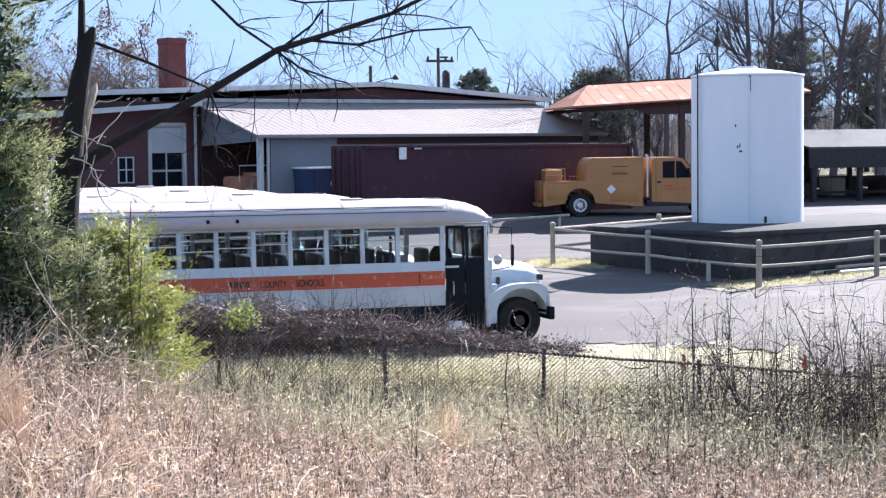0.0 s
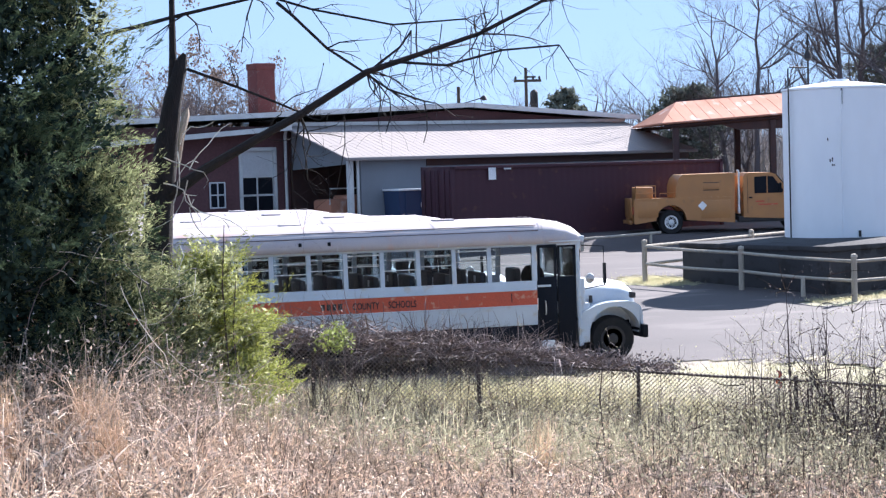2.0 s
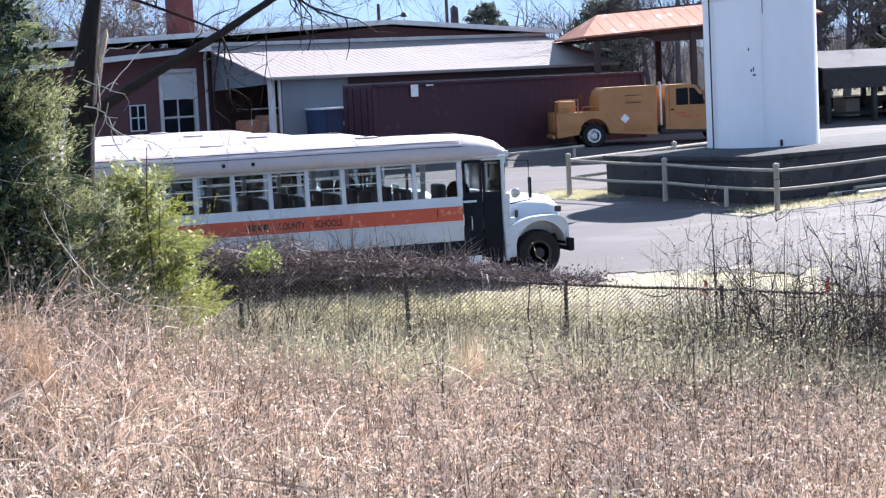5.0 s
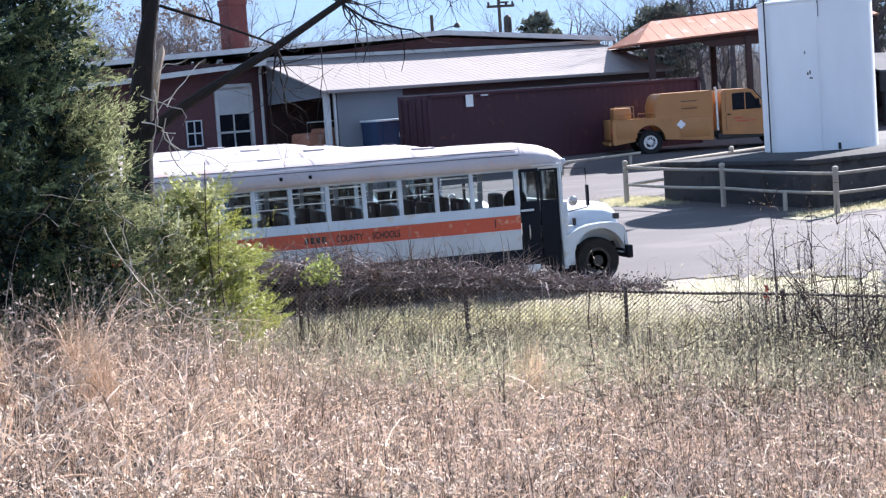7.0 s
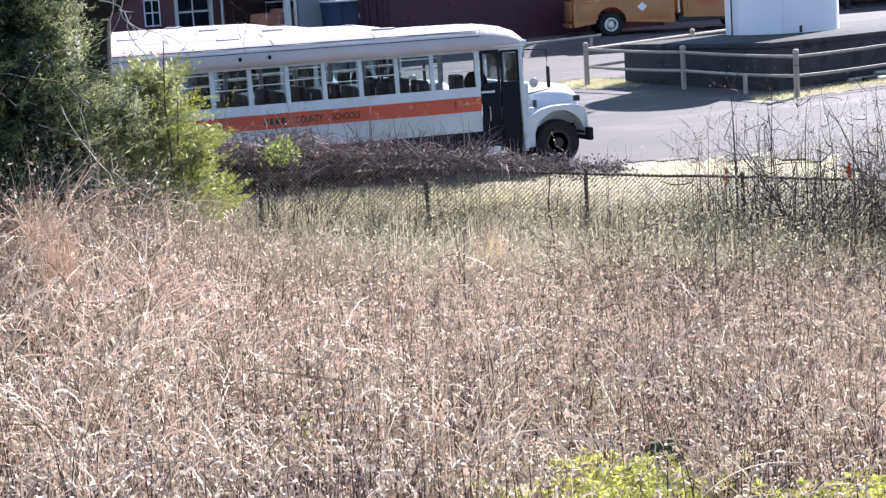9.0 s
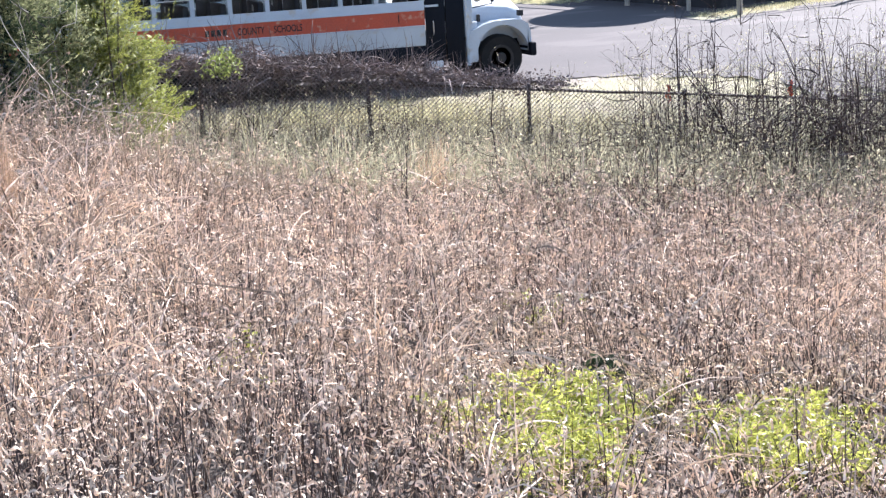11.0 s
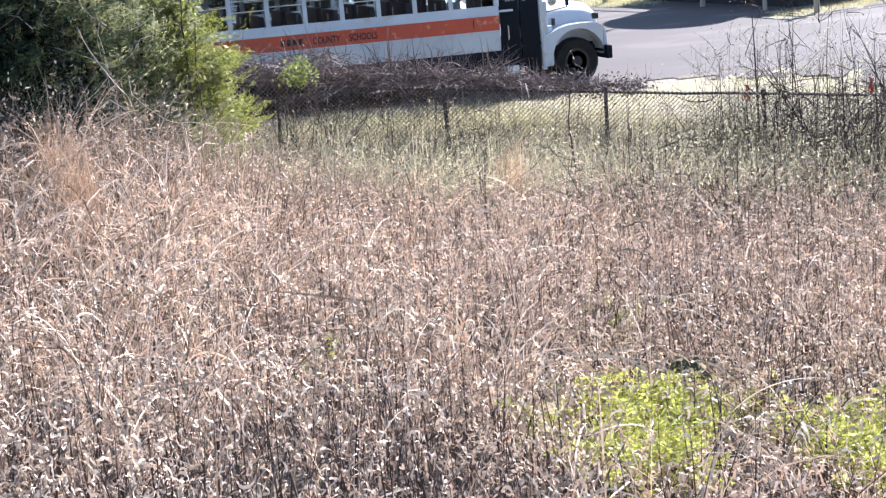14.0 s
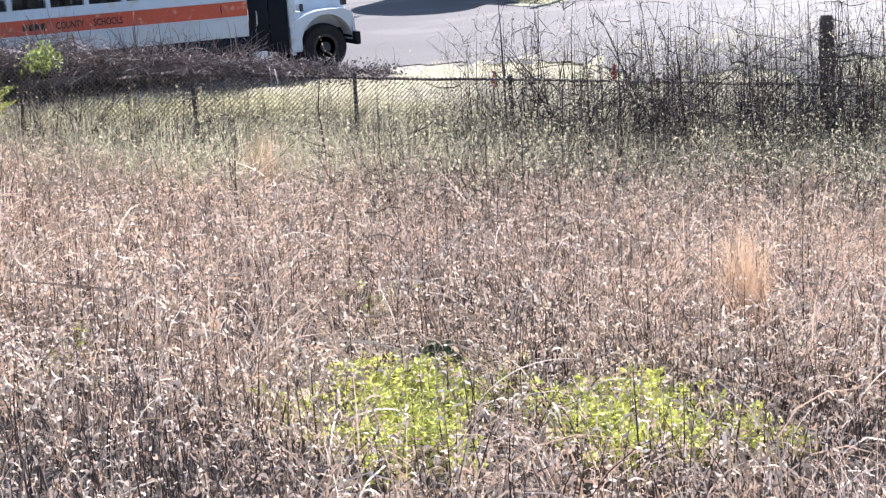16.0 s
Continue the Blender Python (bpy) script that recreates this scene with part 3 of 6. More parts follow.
    for y in (-0.22, 2.64):
        s = 1 if y > 1 else -1
        mi = part("mirror", Mesh().box(6.42, 6.45, y - 0.07, y + 0.07, 1.58, 1.98, 0.012), M_black, bus)
        part("mirror_arm", Mesh().tube([(6.08, 1.21 + s * 1.15, 2.32), (6.42, y, 2.30), (6.43, y, 1.55), (6.2, 1.21 + s * 0.9, 1.45)], 0.013, 6), M_black, mi)
        part("spot_mirror", Mesh().lathe([(0.01, -0.01), (0.09, 0.0), (0.10, 0.03), (0.05, 0.06)], 14, (6.3, y * 0.4 + 0.3, 1.66), "y"), M_chrome, bus)
    for y in (0.12, 2.16):
        part("sign_lamp", Mesh().box(6.02, 6.16, y, y + 0.14, 2.40, 2.50, 0.02), M_bus_white, bus)
    tm = lambda x: Matrix.Translation((x, -0.009, 1.29)) @ pose(0, 0, 0, 90, 0, 0) @ Matrix.Diagonal((0.68, 1, 1, 1))
    text("COUNTY", 0.125, tm(1.50), M_letters, bus)
    text("SCHOOLS", 0.125, tm(2.19), M_letters, bus)
    text("1", 0.16, tm(4.58), M_letters, bus, "bus_number")
    for x in (0.90, 1.01, 1.12, 1.23):
        part("lettering", Mesh().box(x, x + 0.075, -0.009, -0.004, 1.30, 1.415), M_letters, bus)
    return bus


bus = school_bus(pose(0, 0, 0.0), "old white school bus with orange stripe, parked on the lot's edge")
for dx, dy, dz in ((-1.4, 3.5, 0.04), (-2.1, 7.0, 0.05), (-2.3, 10.5, 0.08)):
    b = copy_thing(bus, pose(dx, dy, dz))
    b["label"] = "white school bus parked behind another white school bus"


# ---------------------------------------------------------------- tank on its plinth, rail fence
plinth = thing("tank_plinth", pose(14.09, 14.01, 0.3, 0, 0, -70), "tall weathered concrete plinth under the white tank", "plinth")
part("block", Mesh().box(0, 5.45, 0, 12.0, -0.2, 1.25, 0.04), M_concrete, plinth)
part("cap", Mesh().box(-0.06, 5.51, -0.06, 12.06, 1.16, 1.30, 0.03), M_concrete, plinth)
for k in range(4):
    pipe = thing("steel_pipe", plinth.matrix_basis @ pose(5.73 + 0.20 * (k % 3), 2.6 + 0.35 * k, 0.12 + 0.10 * (k == 3)), "pale steel pipe lying on the grass by the plinth", "pipe", "pipes by the plinth")
    part("tube", Mesh().tube([(0, 0, 0), (0.05 * k - 0.05, 4.6 - 0.5 * k, 0.02)], 0.055, 10), (M_wood, M_dark, M_rim, M_wood)[k], pipe)
TX, TY, TR = 19.15, 14.3, 1.60
tank = thing("storage_tank", pose(TX, TY, 1.6), "white painted steel storage tank on a concrete plinth", "tank")
n = 64
part("shell", Mesh().lathe([(TR - 0.05, -0.02), (TR, 0.0), (TR, 4.14), (TR + 0.03, 4.17), (TR + 0.02, 4.22), (TR - 0.05, 4.23)], n), M_tank, tank)
part("lid", Mesh().lathe([(TR - 0.02, 4.22), (TR * 0.7, 4.30), (TR * 0.3, 4.38), (0.3, 4.40), (0.28, 4.46), (0.02, 4.47)], 40), M_tank, tank)
part("vent_pipe", Mesh().tube([(-1.68, -0.2, 0.0), (-1.68, -0.2, 4.78), (-1.6, -0.15, 4.82), (-0.9, 0.1, 4.82)], 0.022, 8).tube([(-0.9, 0.1, 4.3), (-0.9, 0.1, 5.75)], 0.03, 8).lathe([(0.03, 5.0), (0.11, 5.06), (0.10, 5.2), (0.05, 5.3)], 10, (-0.9, 0.1, 0)).lathe([(0.03, 5.45), (0.07, 5.5), (0.03, 5.6)], 8, (-0.9, 0.1, 0)), M_dark, tank)
part("seam", Mesh().box(-0.72, -0.70, -TR * 0.93, -TR * 0.90, 0.02, 4.1), M_tank, tank)
part("valve", Mesh().box(-0.30, -0.24, -TR - 0.03, -TR + 0.05, 0.02, 0.2, 0.01), M_dark, tank)
part("rust_mark", Mesh().box(-0.70, -0.675, -TR * 0.92 - 0.012, -TR * 0.86, 3.72, 4.15), M_dark, tank, "dark rust streak", smooth=False)
rm = random.Random(3)
for k in range(5):
    a = math.radians(rm.choice((232, 234, 237)) + rm.uniform(-2.5, 2.5))
    z, w, h = rm.uniform(2.0, 3.0), rm.uniform(0.008, 0.02), rm.uniform(0.03, 0.13)
    pts = [((TR + 0.004) * math.cos(a + da), (TR + 0.004) * math.sin(a + da), z + dz) for da, dz in ((-w * 0.6, 0), (w * 0.4, -0.3 * h), (w, 0.4 * h), (w * 0.2, h), (-w * 0.7, 0.7 * h))]
    part("rust_mark", Mesh().add(pts, [(0, 1, 2, 3, 4)]), M_dark, tank, "small dark rust mark", smooth=False)

rails = thing("rail_fence", None, "weathered timber post and rail fence round the tank", "fence")
POSTS = [(12.99, 14.05, 1.68), (14.5, 11.04, 1.55), (15.9, 7.52, 1.42), (20.0, 8.72, 1.50), (24.1, 9.9, 1.55), (28.2, 11.1, 1.6)]
for i, (x, y, z) in enumerate(POSTS):
    g = float(gz(x, y))
    part("fence_post", Mesh().lathe([(0.075, g - z - 0.3), (0.07, -0.06), (0.085, -0.03), (0.07, 0.03), (0.02, 0.05)], 12, (x, y, z)), M_wood, rails)
    if i:
        a, b = Vector(POSTS[i - 1]), Vector((x, y, z))
        for dz, sag in ((-0.14, 0.02), (-0.62, 0.03)):
            p = [a + (b - a) * t + Vector((0, 0, dz - sag * math.sin(math.pi * t))) for t in (0, 0.25, 0.5, 0.75, 1)]
            part("rail", Mesh().tube(p, 0.042, 8), M_wood, rails)
far_rail = [(12.99, 14.05, 1.54), (18.2, 18.27, 1.52), (22.0, 21.36, 1.50)]
for k in (0, 1):
    for dz in (0, -0.5):
        part("rail", Mesh().tube([(x, y, z + dz) for x, y, z in far_rail[k:k + 2]], 0.042, 8), M_wood, rails)
for x, y, z in far_rail[1:]:
    part("fence_post", Mesh().lathe([(0.075, -1.1), (0.07, 0.08), (0.085, 0.11), (0.07, 0.17), (0.02, 0.19)], 12, (x, y, z)), M_wood, rails)
stub = thing("short_post", pose(15.2, 8.9, 0.32), "short pale timber stub beside the plinth", "post")
part("shaft", Mesh().lathe([(0.06, -0.1), (0.055, 0.48), (0.04, 0.53), (0.01, 0.54)], 10), M_wood, stub)
pole = thing("pole_barrier", None, "long pale barrier pole on short posts before the container", "barrier")
part("shaft", Mesh().tube([(16.0, 28.72, 1.14), (17.8, 28.82, 1.20), (19.6, 28.9, 1.27)], [0.045, 0.05, 0.055], 8), M_wood, pole)
for x, y in ((16.5, 28.75), (19.2, 28.9)):
    part("post", Mesh().box(x - 0.05, x + 0.05, y - 0.05, y + 0.05, 0.5, 1.13 + 0.10 * (x > 18), 0.01), M_wood, pole)


# ---------------------------------------------------------------- service truck
def service_truck(m):
    t = thing("service_truck", m, "yellow utility service truck parked before a maroon container", "truck")
    arch = [(1.52 + 0.62 * math.cos(a), 0.58 + 0.62 * math.sin(a)) for a in [math.pi * k / 12 for k in range(13)]]
    bed = [(0.06, 0.46), (0.0, 0.52), (0.0, 1.40), (0.06, 1.48), (4.12, 1.48), (4.12, 0.42)]
    for y0, y1 in ((0, 0.5), (1.85, 2.35)):
        b = part("utility_bed", Mesh().prism(bed + arch, y0, y1), M_yellow, t)
        part("door_panel", Mesh().box(2.75, 3.95, y0 - 0.012, y0 + 0.01, 0.62, 1.36, 0.01), M_yellow, b)
        part("door_panel", Mesh().box(0.15, 0.98, y0 - 0.012, y0 + 0.01, 0.72, 1.36, 0.01), M_yellow, b)
        part("tail_lamp", Mesh().box(-0.03, 0.02, y0 + 0.1, y0 + 0.3, 0.85, 1.15, 0.01), M_orange, b)
    part("placard", Mesh().add([(2.80, -0.02, 0.95), (2.99, -0.02, 1.14), (2.80, -0.02, 1.33), (2.61, -0.02, 1.14), (2.80, -0.012, 0.95), (2.99, -0.012, 1.14), (2.80, -0.012, 1.33), (2.61, -0.012, 1.14)], [(0, 1, 2, 3), (4, 7, 6, 5), (0, 4, 5, 1), (1, 5, 6, 2), (2, 6, 7, 3), (3, 7, 4, 0)]), M_paper, t, "white diamond placard")
    part("bed_floor", Mesh().box(0.02, 4.1, 0.4, 1.95, 0.75, 0.9), M_dark, t)
    prof = [(1.75, 1.46), (1.75, 1.95), (1.86, 2.28), (2.02, 2.42), (4.12, 2.44), (4.15, 2.36), (4.15, 1.46)]
    box = part("equipment_box", Mesh().prism(prof, 0.05, 2.30), M_yellow, t, "yellow steel equipment housing")
    part("box_vent", Mesh().box(2.85, 3.5, 0.038, 0.06, 1.78, 2.05, 0.01), M_yellow, box)
    part("vent_frame", Mesh().box(2.85, 3.5, 0.034, 0.05, 2.05, 2.08).box(2.85, 3.5, 0.034, 0.05, 1.75, 1.78), M_dark, box)
    part("cargo_rack", Mesh().tube([(0.1, 0.1, 1.4), (0.1, 0.1, 2.0), (0.9, 0.1, 2.0), (0.9, 0.1, 1.4)], 0.03, 6).tube([(0.1, 0.1, 1.7), (0.9, 0.1, 1.7)], 0.025, 6).tube([(1.1, 0.2, 1.4), (1.1, 0.2, 1.68), (1.7, 0.2, 1.68), (1.7, 0.2, 1.4)], 0.025, 6).box(0.15, 0.85, 0.4, 1.6, 1.3, 1.95, 0.05), M_yellow, t)
    part("tailgate", Mesh().box(-0.08, -0.02, 0.3, 2.05, 0.7, 1.5, 0.02).box(-0.16, -0.04, 0.2, 2.1, 0.45, 0.6, 0.02), M_yellow, t)
    part("exhaust_pipe", Mesh().tube([(4.32, 0.12, 0.8), (4.32, 0.12, 2.45), (4.26, 0.12, 2.55)], 0.055, 10), M_chrome, t)
    cab = [(4.5, 0.62), (4.5, 2.30), (4.62, 2.42), (5.6, 2.42), (5.82, 2.34), (6.38, 1.66), (7.5, 1.5), (7.72, 1.32), (7.74, 0.66), (7.5, 0.55)]
    arch2 = [(6.95 + 0.58 * math.cos(a), 0.52 + 0.58 * math.sin(a)) for a in [math.pi * k / 12 for k in range(13)]]
    c = part("cab", Mesh().prism(cab + arch2, 0.05, 2.30), M_yellow, t)
    part("side_window", Mesh().prism([(4.95, 1.58), (4.95, 2.25), (5.45, 2.27), (5.45, 1.58)], 0.04, 0.07).prism([(5.5, 1.58), (5.5, 2.27), (5.72, 2.25), (6.15, 1.68), (6.1, 1.58)], 0.04, 0.07), M_black, c, "dark cab window")
    part("windshield", Mesh().prism([(5.86, 2.31), (6.36, 1.70), (6.40, 1.72), (5.90, 2.35)], 0.2, 2.15), M_black, c)
    part("door_handle", Mesh().box(4.72, 4.86, 0.025, 0.05, 1.38, 1.44, 0.005), M_black, c)
    part("door_seam", Mesh().box(4.66, 4.675, 0.042, 0.055, 0.75, 2.3), M_dark, c)
    part("lettering", Mesh().box(5.0, 5.35, 0.04, 0.052, 1.22, 1.28).box(5.1, 5.9, 0.04, 0.052, 1.10, 1.15), M_orange, c)
    part("cab_mirror", Mesh().box(5.95, 6.02, -0.22, -0.02, 1.65, 2.0, 0.02), M_black, c)
    part("frame", Mesh().box(0.3, 7.4, 0.6, 0.8, 0.5, 0.75).box(0.3, 7.4, 1.55, 1.75, 0.5, 0.75).box(4.3, 6.2, 0.1, 0.5, 0.42, 0.66, 0.04), M_dark, t)
    for x in (1.52, 6.95):
        for y in (0.06, 2.0):
            wheel(t, (x, y, 0.5), 0.5, 0.28, M_rim)
    return t


service_truck(pose(19.1, 30.2, 1.13, 0, 0, -13) @ Matrix.Scale(0.91, 4))


# ---------------------------------------------------------------- maroon container
CA = 12.0
cont = thing("shipping_container", pose(12.3, 30.9, 1.10, 0, 0, CA), "long maroon shipping container standing on the lot", "container")
CL, CH, CW = 12.1, 2.78, 2.4
part("frame", Mesh().box(0, CL, -0.03, 0.09, 0, 0.16, 0.01).box(0, CL, -0.03, 0.09, CH - 0.12, CH, 0.01).box(0, 0.14, -0.03, CW, 0, CH, 0.01).box(CL - 0.14, CL, -0.03, CW, 0, CH, 0.01).box(0, CL, CW - 0.1, CW, 0, CH), M_maroon, cont)
wave = []
k = 0.14
while k < CL - 0.2:
    wave += [(k, 0.052), (k + 0.07, 0.052), (k + 0.14, 0.045), (k + 0.21, 0.045)]
    k += 0.28
part("side_wall", Mesh().loft([[(x, y, z) for x, y in wave] for z in (0.1, CH - 0.06)], False, False), M_maroon, cont, smooth=False)
part("top", Mesh().box(0.05, CL - 0.05, 0.0, CW, CH - 0.05, CH - 0.01), M_maroon, cont)
part("notice", Mesh().box(1.55, 1.86, -0.036, -0.03, 2.26, 2.70), M_paper, cont, "white paper notice")
part("notice", Mesh().box(2.2, 2.5, -0.036, -0.03, 2.62, 2.68), M_grey_panel, cont, "small pale label strip")
part("door", Mesh().box(-0.04, 0.0, 0.1, 1.2, 0.15, CH - 0.15, 0.01).box(-0.04, 0.0, 1.22, 2.3, 0.15, CH - 0.15, 0.01), M_maroon, cont)
for y in (0.4, 0.9, 1.5, 2.0):
    part("lock_rod", Mesh().tube([(-0.07, y, 0.1), (-0.07, y, CH - 0.1)], 0.02, 6), M_maroon, cont)


# ---------------------------------------------------------------- workshop building
BA = 18.0
BM = pose(9.49, 35.1, 1.30, 0, 0, BA)
GB = 1.30
bld = thing("workshop_building", BM, "brown brick workshop with low gable and pale metal lean-to", "building")
EV, TP, RG, ED = 4.36 - GB, 5.62 - GB, 6.40 - GB, 5.78 - GB
LU, LV = 17.0, 4.55
# lean-to roof with standing ribs
roof = part("lean_to_roof", Mesh().prism([(-0.35, EV - 0.10), (LV, TP), (LV, TP + 0.06), (-0.35, EV - 0.03)], -0.35, LU + 0.2, "x"), M_metal_roof, bld, "pale ribbed metal lean-to roof", smooth=False)
x = -0.3
rib = None
while x < LU + 0.15:
    if rib is None:
        rib = part("roof_rib", Mesh().prism([(-0.35, EV - 0.03), (LV, TP + 0.06), (LV, TP + 0.067), (-0.35, EV - 0.023)], -0.02, 0.02, "x"), M_metal_roof, roof, smooth=False)
        rib.matrix_basis = pose(x, 0, 0)
    else:
        share(rib, pose(x, 0, 0))
    x += 0.305
part("gutter", Mesh().box(-0.35, LU + 0.2, -0.45, -0.33, EV - 0.16, EV - 0.03, 0.02), M_metal_roof, bld)
part("ridge_flashing", Mesh().box(-0.35, LU + 0.2, LV - 0.12, LV - 0.02, TP + 0.05, TP + 0.20, 0.01), M_fascia, bld)
part("lean_to_wall", Mesh().box(0.5, LU, 0.0, 0.12, 0, EV - 0.02), M_grey_wall, bld)
part("header_beam", Mesh().box(3.5, LU, -0.06, 0.0, EV - 0.42, EV - 0.12, 0.01), M_brown_steel, bld)
part("end_panel", Mesh().prism([(0.15, EV - 0.1), (LV - 0.1, TP - 0.05), (LV - 0.1, EV - 0.45), (0.15, EV - 0.28)], 0.0, 0.06, "x"), M_grey_wall, bld, smooth=False)
part("corner_column", Mesh().box(-0.05, 0.16, -0.05, 0.16, 0, EV - 0.05, 0.015).box(0.32, 0.42, -0.05, 0.05, 0, EV - 0.05, 0.01), M_fascia, bld)
part("back_wall", Mesh().box(0.0, LU, LV, LV + 0.1, 0, TP - 0.1), M_brown_steel, bld)
part("far_end_wall", Mesh().box(LU - 0.1, LU, 0.12, LV, 0, EV), M_grey_wall, bld)
part("inner_wall", Mesh().box(3.4, 3.5, 0.12, LV, 0, EV - 0.1), M_brown_steel, bld)
# main gable wall and roof
part("gable_wall", Mesh().prism([(-0.5, 0), (-0.5, ED - 0.1), (8.5, RG - 0.1), (17.2, ED - 0.1), (17.2, 0)], LV + 0.1, LV + 0.35), M_brick, bld)
part("side_wall", Mesh().box(16.95, 17.2, LV + 0.3, 22, 0, ED - 0.15).box(-9.5, -9.25, LV + 0.3, 22, 0, ED - 0.15).box(-9.5, 17.2, 21.8, 22, 0, ED - 0.15), M_brick, bld)
rf = part("main_roof", Mesh().prism([(-10.2, ED - 0.04), (8.5, RG), (17.8, ED), (17.8, ED + 0.14), (8.5, RG + 0.14), (-10.2, ED + 0.10)], LV - 0.45, 22.4), M_roofing, bld, smooth=False)
part("fascia", Mesh().prism([(-10.2, ED - 0.08), (8.5, RG - 0.04), (17.8, ED - 0.04), (17.8, ED + 0.16), (8.5, RG + 0.16), (-10.2, ED + 0.12)], LV - 0.50, LV - 0.45), M_fascia, rf, smooth=False)
# brick wing with individually laid bricks on its face
part("wing_wall", Mesh().box(-9.5, -2.2, LV + 0.05, LV + 0.35, 0, ED - 0.1).box(-0.75, -0.2, LV + 0.05, LV + 0.35, 0, ED - 0.1).box(-2.2, -0.75, LV + 0.05, LV + 0.35, 3.42, ED - 0.1), M_brick, bld)
part("porch_roof", Mesh().prism([(-10.0, ED - 0.95), (-0.4, ED - 0.28), (-0.4, ED - 0.10), (-10.0, ED - 0.75)], LV - 0.9, LV + 0.05), M_fascia, bld, smooth=False)
door = part("overhead_door", Mesh().box(-2.2, -0.75, LV + 0.14, LV + 0.20, 2.42, 3.43, 0.01), M_grey_panel, bld, "white panelled overhead door with glazed lower part")
part("door_frame", Mesh().box(-2.32, -2.18, LV - 0.02, LV + 0.2, 0, 3.55, 0.01).box(-0.77, -0.65, LV - 0.02, LV + 0.2, 0, 3.55, 0.01).box(-2.32, -0.65, LV - 0.02, LV + 0.2, 3.41, 3.55, 0.01), M_fascia, door)
for a in range(2):
    for b in range(3):
        x0, z0 = -2.16 + 0.71 * a, 0.22 + 0.74 * b
        part("pane", Mesh().box(x0, x0 + 0.65, LV + 0.15, LV + 0.16, z0, z0 + 0.66), M_black, door)
part("glazing_bars", Mesh().box(-1.51, -1.45, LV + 0.12, LV + 0.19, 0, 2.42).box(-2.2, -0.75, LV + 0.12, LV + 0.19, 0.88, 0.96).box(-2.2, -0.75, LV + 0.12, LV + 0.19, 1.62, 1.70).box(-2.2, -0.75, LV + 0.12, LV + 0.19, 2.36, 2.42), M_fascia, door)
for u in (-3.62, -6.4):
    win = part("window", Mesh().box(u, u + 0.62, LV + 0.0, LV + 0.04, 1.25, 2.2), M_black, bld)
    for z in (1.20, 1.70, 2.18):
        part("window_bar", Mesh().box(u - 0.03, u + 0.65, LV - 0.03, LV + 0.02, z, z + 0.05), M_grey_panel, win)
    for x in (u - 0.04, u + 0.29, u + 0.60):
        part("window_bar", Mesh().box(x, x + 0.05, LV - 0.032, LV + 0.018, 1.2, 2.23), M_grey_panel, win)
part("downspout", Mesh().tube([(-0.3, LV - 0.12, 0.1), (-0.3, LV - 0.12, ED - 0.5), (-0.3, LV - 0.3, ED - 0.15)], 0.065, 8), M_fascia, bld)
ch = thing("chimney", pose(9.55, 54.3, 3.0, 0, 0, BA), "tall red brick chimney stack behind the workshop roof", "chimney")
part("shaft", Mesh().box(-0.36, 0.60, -0.5, 0.5, -2, 6.0, 0.01), M_red_brick, ch)
part("crown", Mesh().box(-0.40, 0.64, -0.54, 0.54, 5.75, 6.05, 0.02), M_red_brick, ch)

# wheeled machine in the open bay, blue bin
dg = thing("parked_loader", BM @ pose(0.95, 2.2, 0.03), "orange machine parked in the dark open bay", "machine")
part("body", Mesh().box(-0.95, 0.95, -0.7, 0.7, 0.6, 1.40, 0.12).box(-0.1, 0.85, -0.6, 0.6, 1.3, 1.55, 0.1), M_rust, dg)
part("guard", Mesh().tube([(-1.0, -0.75, 1.2), (-1.0, -0.75, 1.82), (0.2, -0.75, 1.82)], 0.03, 6), M_rim, dg)
for x, y in ((-0.6, -0.8), (0.6, -0.8), (-0.6, 0.55), (0.6, 0.55)):
    wheel(dg, (x, y, 0.42), 0.42, 0.25)
bin_ = thing("dumpster", BM @ pose(1.55, -1.15, 0.0) @ Matrix.Scale(1.1, 4), "blue steel dumpster with white lid by a grey wall", "dumpster")
part("body", Mesh().prism([(0.0, 0.15), (-0.08, 1.55), (1.78, 1.55), (1.68, 0.15)], 0, 1.0), M_blue, bin_, smooth=False)
part("lid", Mesh().box(-0.10, 1.80, -0.06, 1.06, 1.55, 1.62, 0.02), M_paper, bin_, "white plastic lid")
for x in (0.2, 0.85, 1.5):
    part("rib", Mesh().box(x - 0.03, x + 0.03, -0.04, 0.0, 0.2, 1.5), M_blue, bin_)
part("badge", Mesh().lathe([(0.01, -0.02), (0.16, -0.02), (0.16, 0.0)], 16, (0.95, -0.03, 1.05), "y"), M_grey_panel, bin_)

# ---------------------------------------------------------------- rusty canopy and open shed
can = thing("canopy", pose(22.95, 36.9, 1.38, 0, 0, -12), "open steel canopy with rusty metal roof", "canopy")
CX, CT = 10.0, 0.055


def cz(x, z):
    """The canopy's roof rises towards its far end."""
    return z + CT * x


